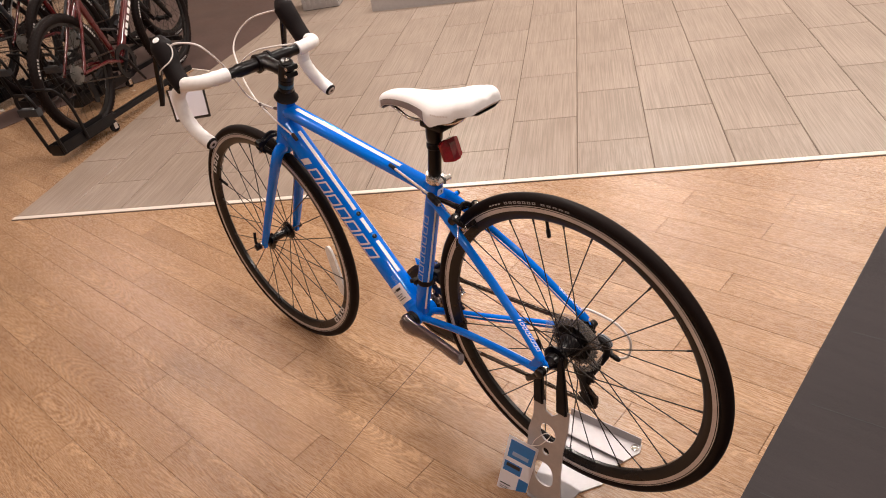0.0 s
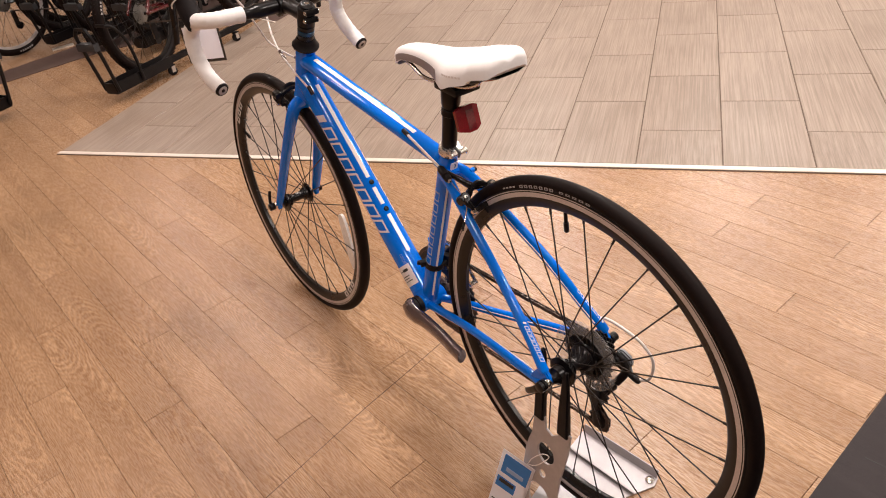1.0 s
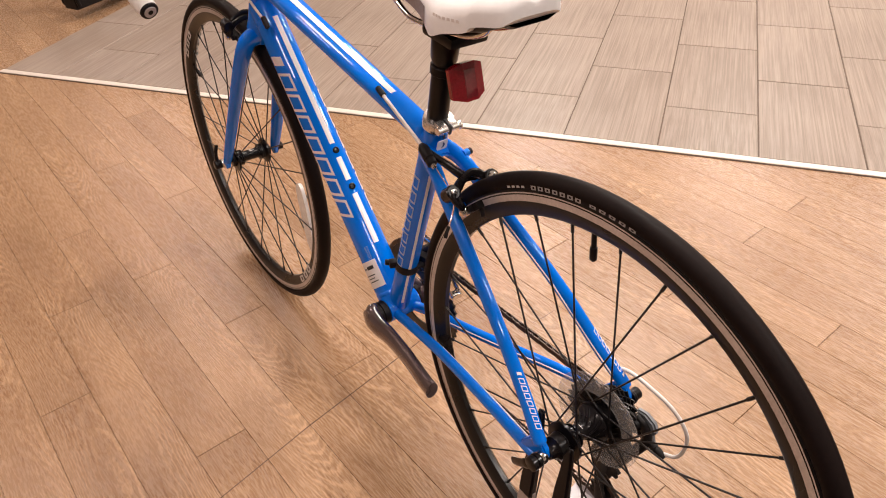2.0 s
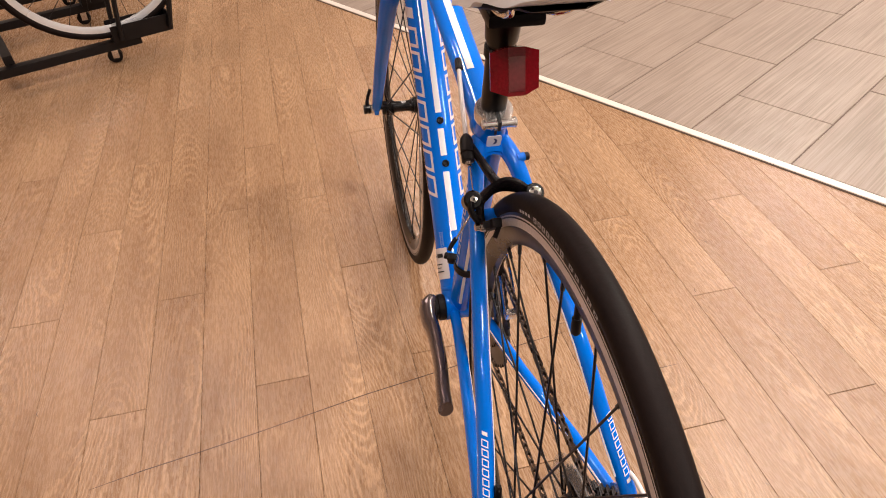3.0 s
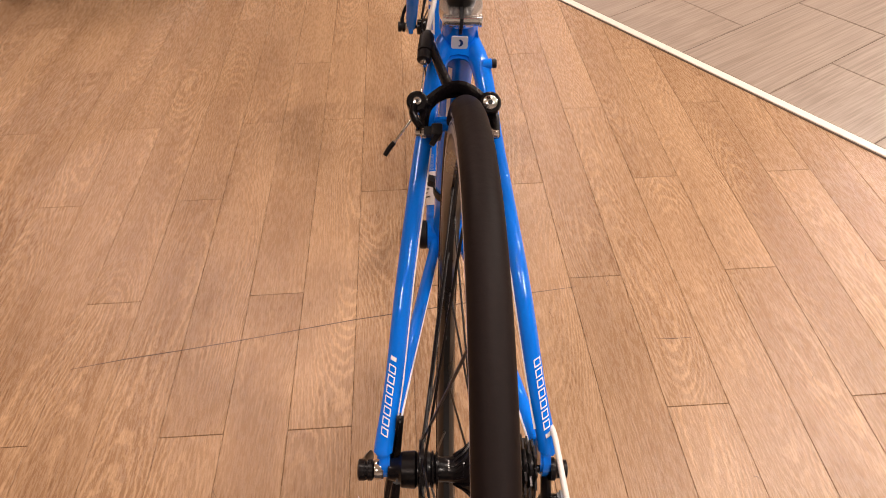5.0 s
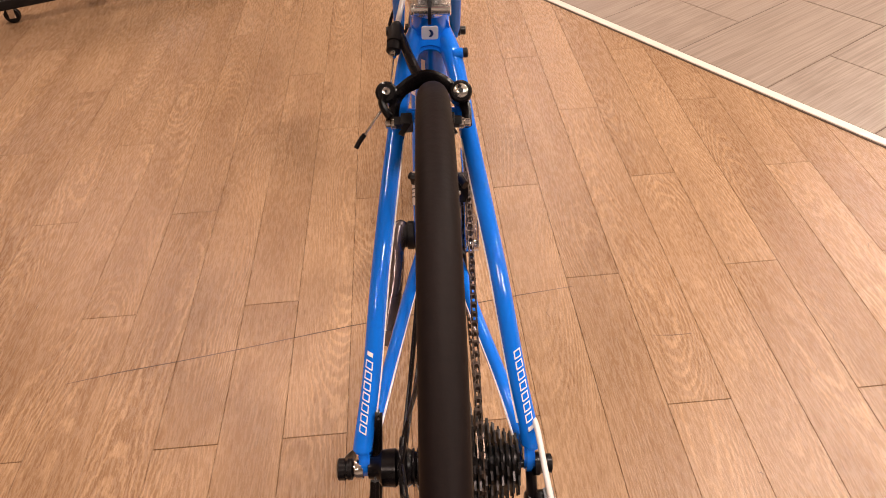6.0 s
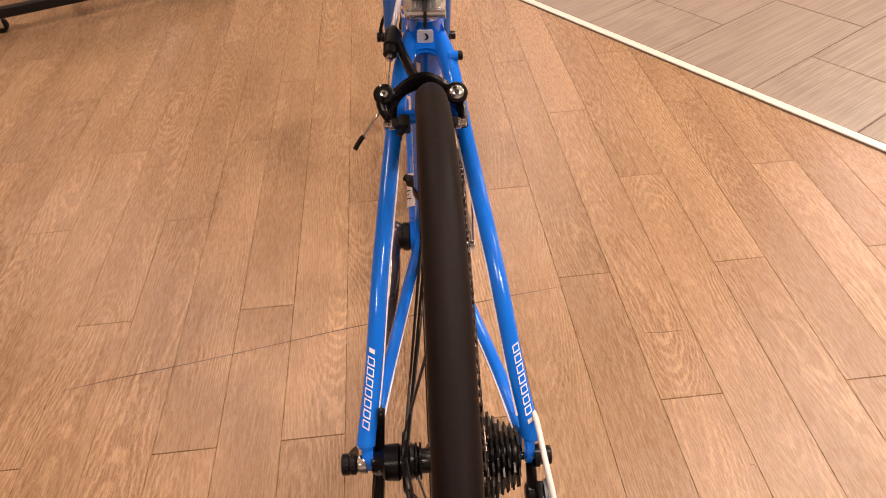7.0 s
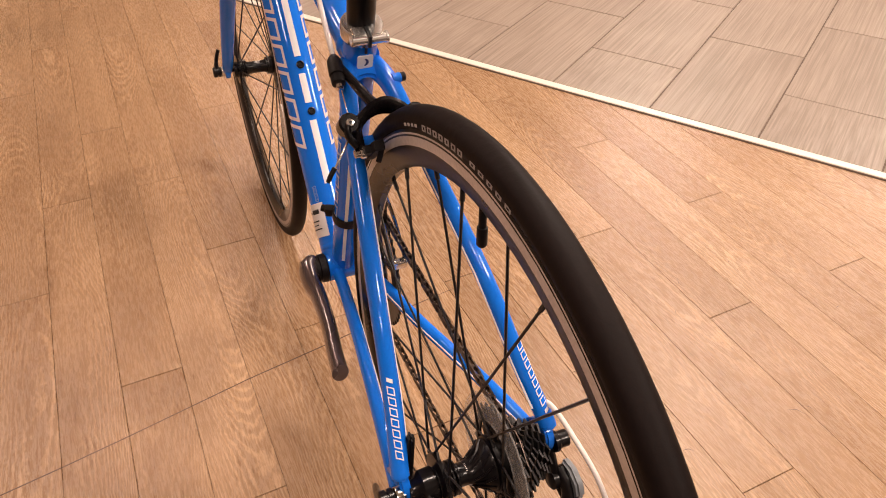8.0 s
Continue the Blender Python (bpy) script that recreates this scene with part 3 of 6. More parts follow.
for s in (0.50, 0.618):
    a, b = Vector(DOWN[0]), Vector(DOWN[1])
    tan, side, top = frame_of(a, b, (0, 1, 0))
    p, side = a.lerp(b, s) - side * 0.0272, -side
    bm = bmesh.new()
    lathe(bm, ((-0.002, 0.0055), (0.0022, 0.0055), (0.0030, 0.0040), (0.0010, 0.0030), (0.0008, 0.001)), p, side, 14)
    part("bottle_boss", bm, BLACKALLOY, frame_part, "black bottle cage bolt")
for s in (0.34, 0.50):
    a, b = Vector(SEATT[0]), Vector(SEATT[1])
    tan, side, top = frame_of(a, b, (0, 1, 0))
    bm = bmesh.new()
    lathe(bm, ((-0.002, 0.0050), (0.0022, 0.0050), (0.0030, 0.0036), (0.0010, 0.003)), a.lerp(b, s) - side * 0.0172, -side, 14)
    part("bottle_boss", bm, BLACKALLOY, frame_part)
bm = bmesh.new()
wrap(bm, DOWN, 0.842, 0.926, 60, 148, 0.0008, (4, 10))
part("shop_sticker", bm, STICKER, frame_part, "white shop sticker with black print")
for s0, s1, a0, a1 in ((0.857, 0.868, 132, 104), (0.861, 0.865, 100, 84), (0.884, 0.887, 126, 84), (0.894, 0.8965, 120, 84), (0.904, 0.907, 130, 88)):
    bm = bmesh.new()
    wrap(bm, DOWN, s0, s1, a0, a1, 0.0013, (1, 8))
    part("sticker_print", bm, INK, frame_part)


# ---- fork, headset, stem and bars ----
def fork():
    bm = bmesh.new()
    for s in (1, -1):
        leg = smooth_path([(0.815, s * 0.010, 0.306), (0.812, s * 0.028, 0.300), (0.826, s * 0.038, 0.270), (0.868, s * 0.044, 0.200), (0.925, s * 0.050, 0.106), (0.975, s * 0.054, 0.024), (0.990, s * 0.055, 0.002)], 5)
        n = len(leg) - 1
        sweep(bm, leg, [(0.0225 - 0.0145 * (k / n) ** 1.1 if k > 5 else 0.0200, 0.0155 - 0.0073 * k / n) for k in range(n + 1)], 18)
        lathe(bm, ((-0.0045, 0.010), (-0.0035, 0.012), (0.0035, 0.012), (0.0045, 0.010)), (0.991, s * 0.0555, 0.0), (0, 1, 0), 18)
    sweep(bm, [(0.822, 0, 0.297), (0.813, 0, 0.318)], [0.019, 0.0225], 20)
    return part("fork", bm, BLUE, bike, "glossy blue tapered fork")


fork()
AX = (HT_T - HT_B).normalized()
headset = bmesh.new()
lathe(headset, ((0.000, 0.0235), (0.003, 0.0285), (0.006, 0.0290), (0.010, 0.0250), (0.020, 0.0205), (0.024, 0.0195)), HT_T, AX, 28)
headset_part = part("headset", headset, BLACKPLASTIC, bike, "black conical headset cover")
for k in range(3):
    bm = bmesh.new()
    h0 = 0.0245 + k * 0.0105
    lathe(bm, ((0, 0.0165), (0.001, 0.0178), (0.009, 0.0178), (0.010, 0.0165)), HT_T + AX * h0, AX, 24)
    part("spacer", bm, SPACERBLUE if k == 1 else BLACKALLOY, headset_part, "dark blue spacer" if k == 1 else "")
STEER = HT_T + AX * 0.078
CLAMP = V(0.812, 0, 0.518)


def stem():
    bm = bmesh.new()
    lathe(bm, ((-0.021, 0.0165), (-0.020, 0.0185), (0.018, 0.0185), (0.020, 0.0160)), STEER, AX, 24)
    lathe(bm, ((0.020, 0.015), (0.024, 0.0155), (0.026, 0.012), (0.0245, 0.005)), STEER, AX, 20)
    sweep(bm, [STEER + V(0.006, 0, 0), STEER.lerp(CLAMP, 0.5), CLAMP - V(0.012, 0, 0)], [(0.0165, 0.017), (0.0145, 0.0155), (0.0165, 0.019)], 18)
    lathe(bm, ((-0.021, 0.0185), (-0.020, 0.0205), (0.020, 0.0205), (0.021, 0.0185)), CLAMP, (0, 1, 0), 24)
    return part("stem", bm, BLACKALLOY, bike, "black alloy stem")


stem_part = stem()
for y in (-0.012, 0.012):
    for dz in (-0.013, 0.013):
        bm = bmesh.new()
        lathe(bm, ((-0.006, 0.0035), (0.003, 0.0035), (0.004, 0.0028)), CLAMP + V(0.020, y, dz), (1, 0, 0), 10)
        part("bolt", bm, CHROME, stem_part)
for dz in (-0.010, 0.009):
    bm = bmesh.new()
    at_lug = STEER - V(0.0195, 0, 0) + AX * dz
    box(bm, (0.014, 0.029, 0.0115), Matrix.Translation(at_lug), 0.003)
    lug = part("pinch_lug", bm, BLACKALLOY, stem_part)
    for sd_ in (1, -1):
        bm = bmesh.new()
        lathe(bm, ((0.0, 0.0042), (0.0026, 0.0042), (0.0032, 0.0034), (0.0016, 0.0018)), at_lug + V(-0.001, sd_ * 0.0140, 0), (0, sd_, 0), 12)
        part("bolt", bm, CHROME, lug, "bright bolt head")


def bar_line(s):
    """One side of the drop bar, from the middle outwards to the bar end."""
    if s > 0:
        drop = [(0.922, 0.177, 0.486), (0.930, 0.177, 0.456), (0.918, 0.177, 0.424), (0.888, 0.176, 0.395), (0.852, 0.170, 0.373)]
    else:
        drop = [(0.908, -0.178, 0.486), (0.914, -0.179, 0.458), (0.900, -0.181, 0.432), (0.872, -0.184, 0.405), (0.844, -0.188, 0.384)]
    return smooth_path([(0.812, 0, 0.518), (0.812, s * 0.06, 0.518), (0.813, s * 0.115, 0.519), (0.824, s * 0.155, 0.519), (0.852, s * 0.174, 0.518), (0.886, s * 0.176, 0.512), *drop], 6)


bar_bm = bmesh.new()
core = bar_line(-1)[20::-1] + bar_line(1)[1:21]
sweep(bar_bm, core, [0.0155 if abs(p.y) < 0.07 else 0.0125 for p in core], 18, (0, 0, 1))
bar_part = part("handlebar", bar_bm, BLACKALLOY, bike, "black drop handlebar wrapped in white tape")
for s in (1, -1):
    line = bar_line(s)
    tape_line = [p for p in line if abs(p.y) > 0.094]
    radii = [0.0162 + 0.0006 * math.sin(k * 2.1) for k in range(len(tape_line))]
    bm = bmesh.new()
    sweep(bm, tape_line, radii, 18, (0, 0, 1))
    part("bar_tape", bm, TAPE, bar_part, "white padded bar tape")
    end, back = line[-1], (line[-1] - line[-2]).normalized()
    bm = bmesh.new()
    lathe(bm, ((0.0, 0.0158), (0.0035, 0.0150), (0.005, 0.0130), (0.0045, 0.011)), end, back, 22)
    part("end_plug", bm, BLACKPLASTIC, bar_part, "black bar end plug with a pale disc")
    bm = bmesh.new()
    lathe(bm, ((0.0046, 0.0108), (0.0058, 0.0102), (0.0059, 0.002)), end, back, 18)
    part("plug_disc", bm, SHEET, bar_part)
    bm = bmesh.new()
    lathe(bm, ((0.0059, 0.0045), (0.0066, 0.0040), (0.0067, 0.001)), end, back, 12)
    part("plug_screw", bm, BLACKPLASTIC, bar_part)
    # hood and lever
    bm = bmesh.new()
    hood_line = smooth_path([(0.876, s * 0.176, 0.508), (0.893, s * 0.177, 0.528), (0.908, s * 0.176, 0.552), (0.921, s * 0.173, 0.576), (0.934, s * 0.172, 0.599), (0.946, s * 0.172, 0.616)], 4)
    n = len(hood_line) - 1
    prof = [(0.0215, 0.0205), (0.0235, 0.0215), (0.0240, 0.0220), (0.0268, 0.0252), (0.0270, 0.0255), (0.015, 0.014)]
    sweep(bm, hood_line, [tuple(prof[min(int(k / n * 5), 4)][i] * (1 - (k / n * 5 - min(int(k / n * 5), 4))) + prof[min(int(k / n * 5), 4) + 1][i] * (k / n * 5 - min(int(k / n * 5), 4)) for i in (0, 1)) for k in range(n + 1)], 18)
    hood = part("brake_hood", bm, HOODRUBBER, bike, "black rubber brake hood")
    bm = bmesh.new()
    lev = smooth_path([(0.944, s * 0.180, 0.592), (0.965, s * 0.181, 0.562), (0.984, s * 0.182, 0.520), (0.998, s * 0.183, 0.485), (1.012, s * 0.185, 0.455)], 4)
    n = len(lev) - 1
    sweep(bm, lev, [(0.0075 - 0.003 * k / n, 0.0105 - 0.004 * k / n) for k in range(n + 1)], 12)
    part("brake_lever", bm, BLACKALLOY, hood, "black brake lever")
    bm = bmesh.new()
    lathe(bm, ((-0.005, 0.0085), (0.0006, 0.0080), (0.0012, 0.004)), (0.9240, s * 0.1835, 0.6165), (-0.26, s * 0.47, 0.84), 16)
    part("hood_mark", bm, DECAL_WHITE, hood)


def cable(points, radius=0.0023, material=CABLEWHITE, name="cable_housing", label="white cable housing", parent=None):
    bm = bmesh.new()
    sweep(bm, smooth_path(points, 8), radius, 10, (0.3, 0.2, 0.9))
    return part(name, bm, material, parent or bike, label)


cable([(0.925, 0.170, 0.590), (0.895, 0.155, 0.602), (0.853, 0.13, 0.595), (0.856, 0.10, 0.564), (0.872, 0.065, 0.516), (0.881, 0.045, 0.477), (0.888, 0.02, 0.430), (0.855, -0.012, 0.396), (0.812, -0.026, 0.388), (0.772, -0.027, 0.380)])
cable([(0.930, -0.172, 0.594), (0.985, -0.15, 0.590), (1.033, -0.125, 0.578), (1.072, -0.1, 0.546), (1.070, -0.075, 0.513), (1.026, -0.05, 0.479), (0.962, -0.02, 0.449), (0.872, 0.012, 0.419), (0.790, 0.026, 0.386), (0.722, 0.0270, 0.352)])
cable([(1.000, -0.045, 0.470), (0.934, -0.012, 0.506), (0.889, -0.03, 0.530), (0.859, -0.06, 0.533), (0.826, -0.10, 0.530)])
cable([(0.394, 0.0140, 0.3240), (0.356, 0.0200, 0.3145), (0.318, 0.0255, 0.3040), (0.278, 0.0308, 0.2930)], 0.0027)
cable([(0.040, -0.083, 0.022), (0.010, -0.084, 0.040), (-0.029, -0.086, 0.036), (-0.064, -0.090, 0.021), (-0.084, -0.095, -0.011), (-0.077, -0.095, -0.052), (-0.050, -0.092, -0.066)], 0.0026)
for p, d in (((0.722, 0.0270, 0.352), (-0.5, 0.0, -0.6)), ((0.399, 0.0130, 0.3255), (0.95, -0.14, 0.25)), ((0.772, -0.027, 0.380), (-0.5, 0, -0.4))):
    bm = bmesh.new()
    d = Vector(d).normalized()
    lathe(bm, ((-0.010, 0.0034), (-0.009, 0.0044), (0.009, 0.0044), (0.010, 0.003)), p, d, 12)
    part("cable_stop", bm, BLACKPLASTIC, frame_part, "black cable stop")

for a, b in (((0.925, 0.170, 0.590), (0.895, 0.155, 0.602)), ((0.930, -0.172, 0.594), (0.985, -0.15, 0.590))):
    bm = bmesh.new()
    a, b = Vector(a), Vector(b)
    lathe(bm, ((-0.012, 0.0050), (-0.010, 0.0056), (0.012, 0.0046), (0.020, 0.0040), (0.021, 0.0028)), a, (b - a).normalized(), 12)
    part("cable_ferrule", bm, BLACKPLASTIC, bike, "black cable ferrule at the brake hood")

for p, d in (((0.834, -0.019, 0.392), (-0.96, -0.3, -0.18)), ((0.846, 0.0165, 0.4085), (-0.9, 0.15, -0.40))):
    bm = bmesh.new()
    lathe(bm, ((-0.016, 0.0030), (-0.015, 0.0040), (-0.004, 0.0040), (-0.003, 0.0034), (0.003, 0.0034), (0.004, 0.0040), (0.015, 0.0040), (0.016, 0.0030)), p, Vector(d).normalized(), 12)
    part("cable_adjuster", bm, CRANKGREY, bike, "small dark in-line cable adjuster")
bm = bmesh.new()
lathe(bm, ((0.024, 0.0052), (0.0275, 0.0052), (0.0280, 0.0042), (0.0262, 0.0036), (0.0262, 0.001)), STEER, AX, 14)
part("top_cap_bolt", bm, CHROME, stem_part, "bright top cap bolt")
for s in (1, -1):
    bm = bmesh.new()
    lathe(bm, ((-0.0035, 0.0212), (-0.003, 0.0222), (0.003, 0.0222), (0.0035, 0.0212)), CLAMP + V(0, s * 0.0165, 0), (0, 1, 0), 24)
    part("face_plate_rib", bm, BLACKALLOY, stem_part)

# ---- seatpost and saddle ----
bm = bmesh.new()
sweep(bm, [(0.291, 0, 0.304), (0.262, 0, 0.432)], 0.0138, 20)
sweep(bm, [(0.270, 0, 0.398), (0.2685, 0, 0.404), (0.265, 0, 0.420), (0.262, 0, 0.432), (0.258, 0, 0.444)], [0.0140, 0.0165, 0.0175, 0.0180, 0.015], 20)
post = part("seatpost", bm, BLACKALLOY, bike, "black alloy seatpost")
bm = bmesh.new()
lathe(bm, ((-0.026, 0.0095), (-0.024, 0.0125), (0.024, 0.0125), (0.026, 0.0095)), (0.254, 0, 0.448), (0, 1, 0), 18)
box(bm, (0.056, 0.054, 0.013), pose(0.246, 0, 0.4395, 0, -8, 0), 0.005)
box(bm, (0.040, 0.050, 0.008), pose(0.250, 0, 0.4545, 0, -6, 0), 0.003)
part("saddle_clamp", bm, BLACKALLOY, post, "black saddle clamp")
bm = bmesh.new()
lathe(bm, ((-0.029, 0.0040), (-0.028, 0.0055), (0.028, 0.0055), (0.029, 0.0040)), (0.254, 0, 0.448), (0, 1, 0), 12)
part("bolt", bm, CHROME, post)
bm = bmesh.new()
sd = (Vector(SEATT[1]) - Vector(SEATT[0])).normalized()
lathe(bm, ((-0.002, 0.0165), (-0.0015, 0.0202), (0.011, 0.0206), (0.0125, 0.0196), (0.0130, 0.0160)), Vector(SEATT[1]), sd, 36)
collar = part("seat_collar", bm, SILVER, bike, "polished silver seat clamp")
bm = bmesh.new()
for s in (1, -1):
    box(bm, (0.013, 0.0120, 0.0105), pose(0.2705, s * 0.0080, 0.3165, 0, -19, 0), 0.0016)
lathe(bm, ((-0.0185, 0.0046), (-0.0175, 0.0058), (-0.0155, 0.0058), (-0.0150, 0.0050), (0.0150, 0.0050), (0.0155, 0.0058), (0.0175, 0.0058), (0.0185, 0.0046)), (0.2650, -0.001, 0.3140), (0, 1, 0), 16)
part("clamp_bolt", bm, SILVER, collar, "polished clamp bolt and lugs")
bm = bmesh.new()
box(bm, (0.0190, 0.0030, 0.0124), pose(0.2682, 0, 0.3158, 0, -19, 0))
part("clamp_slot", bm, INK, collar, "dark slot of the seat clamp")


def saddle():
    """Cover lofted from tail to nose: half-width, edge height and crown height at stations along the length."""
    stations = ((0.114, 0.014, 0.487, 0.500), (0.116, 0.030, 0.485, 0.505), (0.122, 0.041, 0.480, 0.510), (0.135, 0.052, 0.480, 0.512), (0.146, 0.058, 0.478, 0.512), (0.153, 0.061, 0.472, 0.511), (0.182, 0.066, 0.466, 0.507),
                (0.208, 0.062, 0.457, 0.502), (0.234, 0.050, 0.459, 0.499), (0.262, 0.037, 0.462, 0.496), (0.298, 0.028, 0.467, 0.496), (0.336, 0.0235, 0.470, 0.495), (0.368, 0.0215, 0.468, 0.491),
                (0.390, 0.018, 0.459, 0.484), (0.401, 0.010, 0.458, 0.474))
    line = smooth_path([(x, w, e) for x, w, e, c in stations], 3)
    crown = smooth_path([(x, 0, c) for x, w, e, c in stations], 3)
    bm = bmesh.new()
    cols = 18
    rows_ = []
    for p, q in zip(line, crown):
        row = []
        for j in range(cols + 1):
            a = math.pi * j / cols
            u = math.cos(a)
            v = math.sin(a) ** 0.55
            dip = 0.004 * math.exp(-(u / 0.22) ** 2) * (1 if p.x < 0.33 else 0)
            row.append(bm.verts.new((p.x, p.y * math.copysign(abs(u) ** 0.85, u), p.z + (q.z - p.z) * v - dip)))
        rows_.append(row)
    for a, b in zip(rows_, rows_[1:]):
        for j in range(cols):
            bm.faces.new((a[j], a[j + 1], b[j + 1], b[j]))
    bm.faces.new(rows_[0])
    bm.faces.new(rows_[-1][::-1])
    for k in range(len(rows_) - 1):
        bm.faces.new((rows_[k][0], rows_[k + 1][0], rows_[k + 1][-1], rows_[k][-1]))
    ob = part("saddle", bm, SADDLEWHITE, bike, "white padded saddle with grey nose sides")
    base = bmesh.new()
    for p0, p1 in zip(line[5:-3], line[6:-2]):
        vs = [base.verts.new((p.x, y, p.z - h)) for p in (p0, p1) for y, h in ((p.y * 0.86, 0.0005), (-p.y * 0.86, 0.0005), (-p.y * 0.55, 0.005), (p.y * 0.55, 0.005))]
        for f_ in ((0, 1, 5, 4), (1, 2, 6, 5), (2, 3, 7, 6), (3, 0, 4, 7)):
            base.faces.new([vs[i] for i in f_])
    bmesh.ops.remove_doubles(base, verts=base.verts, dist=0.0001)
    part("saddle_base", base, BLACKPLASTIC, ob, "black saddle shell underside")
    for s in (1, -1):
        panel = bmesh.new()
        pr = []
        for p, q in list(zip(line, crown))[24:-4]:
            pr.append([panel.verts.new((p.x, s * (p.y * c_ + 0.0009), p.z + (q.z - p.z) * h)) for c_, h in ((0.999, 0.05), (0.995, 0.30), (0.965, 0.52))])
        for a, b in zip(pr, pr[1:]):
            for j in range(2):
                panel.faces.new((a[j], a[j + 1], b[j + 1], b[j]))
        part("side_panel", panel, SADDLEGREY, ob, "grey side panel of the saddle nose")
        bar = bmesh.new()
        for k in range(7):
            x = 0.157 + k * 0.0062
            vs = [bar.verts.new((x + dx, s * (float(np.interp(x + dx, (0.151, 0.182, 0.208), (0.0610, 0.0660, 0.0620))) + 0.0007), z)) for dx, z in ((0, 0.481), (0.0042, 0.481), (0.0042, 0.4840), (0, 0.4840))]
            bar.faces.new(vs)
        part("saddle_print", bar, STICKER, ob)
        rail = bmesh.new()
        sweep(rail, smooth_path([(0.150, s * 0.028, 0.472), (0.168, s * 0.023, 0.460), (0.205, s * 0.0215, 0.449), (0.262, s * 0.0215, 0.447), (0.310, s * 0.018, 0.447), (0.350, s * 0.012, 0.460), (0.378, s * 0.008, 0.467)], 5), 0.0036, 10)
        part("rail", rail, CHROME, ob, "steel saddle rail")
    return ob


saddle()
def reflector():
    """Six-sided red lens with a flat middle facet and two side facets that fall back."""
    m = Matrix.LocRotScale((0.238, -0.0032, 0.386), Euler((radians(90), 0, radians(-90))), None) @ Euler((radians(-12), 0, 0)).to_matrix().to_4x4()
    across = (-0.0238, -0.0085, 0.0085, 0.0238)
    tops, lows, depth = (0.0150, 0.0200, 0.0200, 0.0150), (-0.0200, -0.0250, -0.0250, -0.0200), (0.0080, 0.0150, 0.0150, 0.0080)
    bm = bmesh.new()
    front = [[bm.verts.new((x, y, d)) for y in (lo, (lo + hi) / 2, hi)] for x, hi, lo, d in zip(across, tops, lows, depth)]
    back = [[bm.verts.new((x * 0.94, y * 0.94, 0.0)) for y in (lo, hi)] for x, hi, lo in zip(across, tops, lows)]
    for k in range(3):
        for j in range(2):
            bm.faces.new((front[k][j], front[k + 1][j], front[k + 1][j + 1], front[k][j + 1]))
        bm.faces.new((back[k][1], back[k + 1][1], back[k + 1][0], back[k][0]))
        bm.faces.new((front[k][2], front[k + 1][2], back[k + 1][1], back[k][1]))
        bm.faces.new((front[k + 1][0], front[k][0], back[k][0], back[k + 1][0]))
    bm.faces.new((front[0][0], front[0][1], front[0][2], back[0][1], back[0][0]))
    bm.faces.new((front[3][2], front[3][1], front[3][0], back[3][0], back[3][1]))
    bmesh.ops.transform(bm, matrix=m, verts=bm.verts)
    ob = part("rear_reflector", bm, REDLENS, bike, "red plastic reflector under the saddle", smooth=False)
    # added plate for the sheen on the middle facet; the lens has no window
    bm = bmesh.new()
    box(bm, (0.0160, 0.0330, 0.0008), m @ Matrix.Translation((0, -0.0045, 0.0152)), 0.0003)
    part("reflector_sheen", bm, REDSHEEN, ob, "glossy plate added on the red reflector's middle for its sheen")
    return ob


refl = reflector()
bm = bmesh.new()
sweep(bm, [(0.270, 0, 0.392), (0.240, 0, 0.392), (0.230, 0, 0.390)], 0.0075, 12)
lathe(bm, ((-0.006, 0.0150), (-0.005, 0.0160), (0.005, 0.0160), (0.006, 0.0150)), (0.2715, 0, 0.390), (-0.22, 0, 0.975), 20)
part("reflector_bracket", bm, BLACKPLASTIC, refl)


# ---- wheels ----
R_TYRE, R_BEAD, R_IN = 0.335, 0.3165, 0.2835


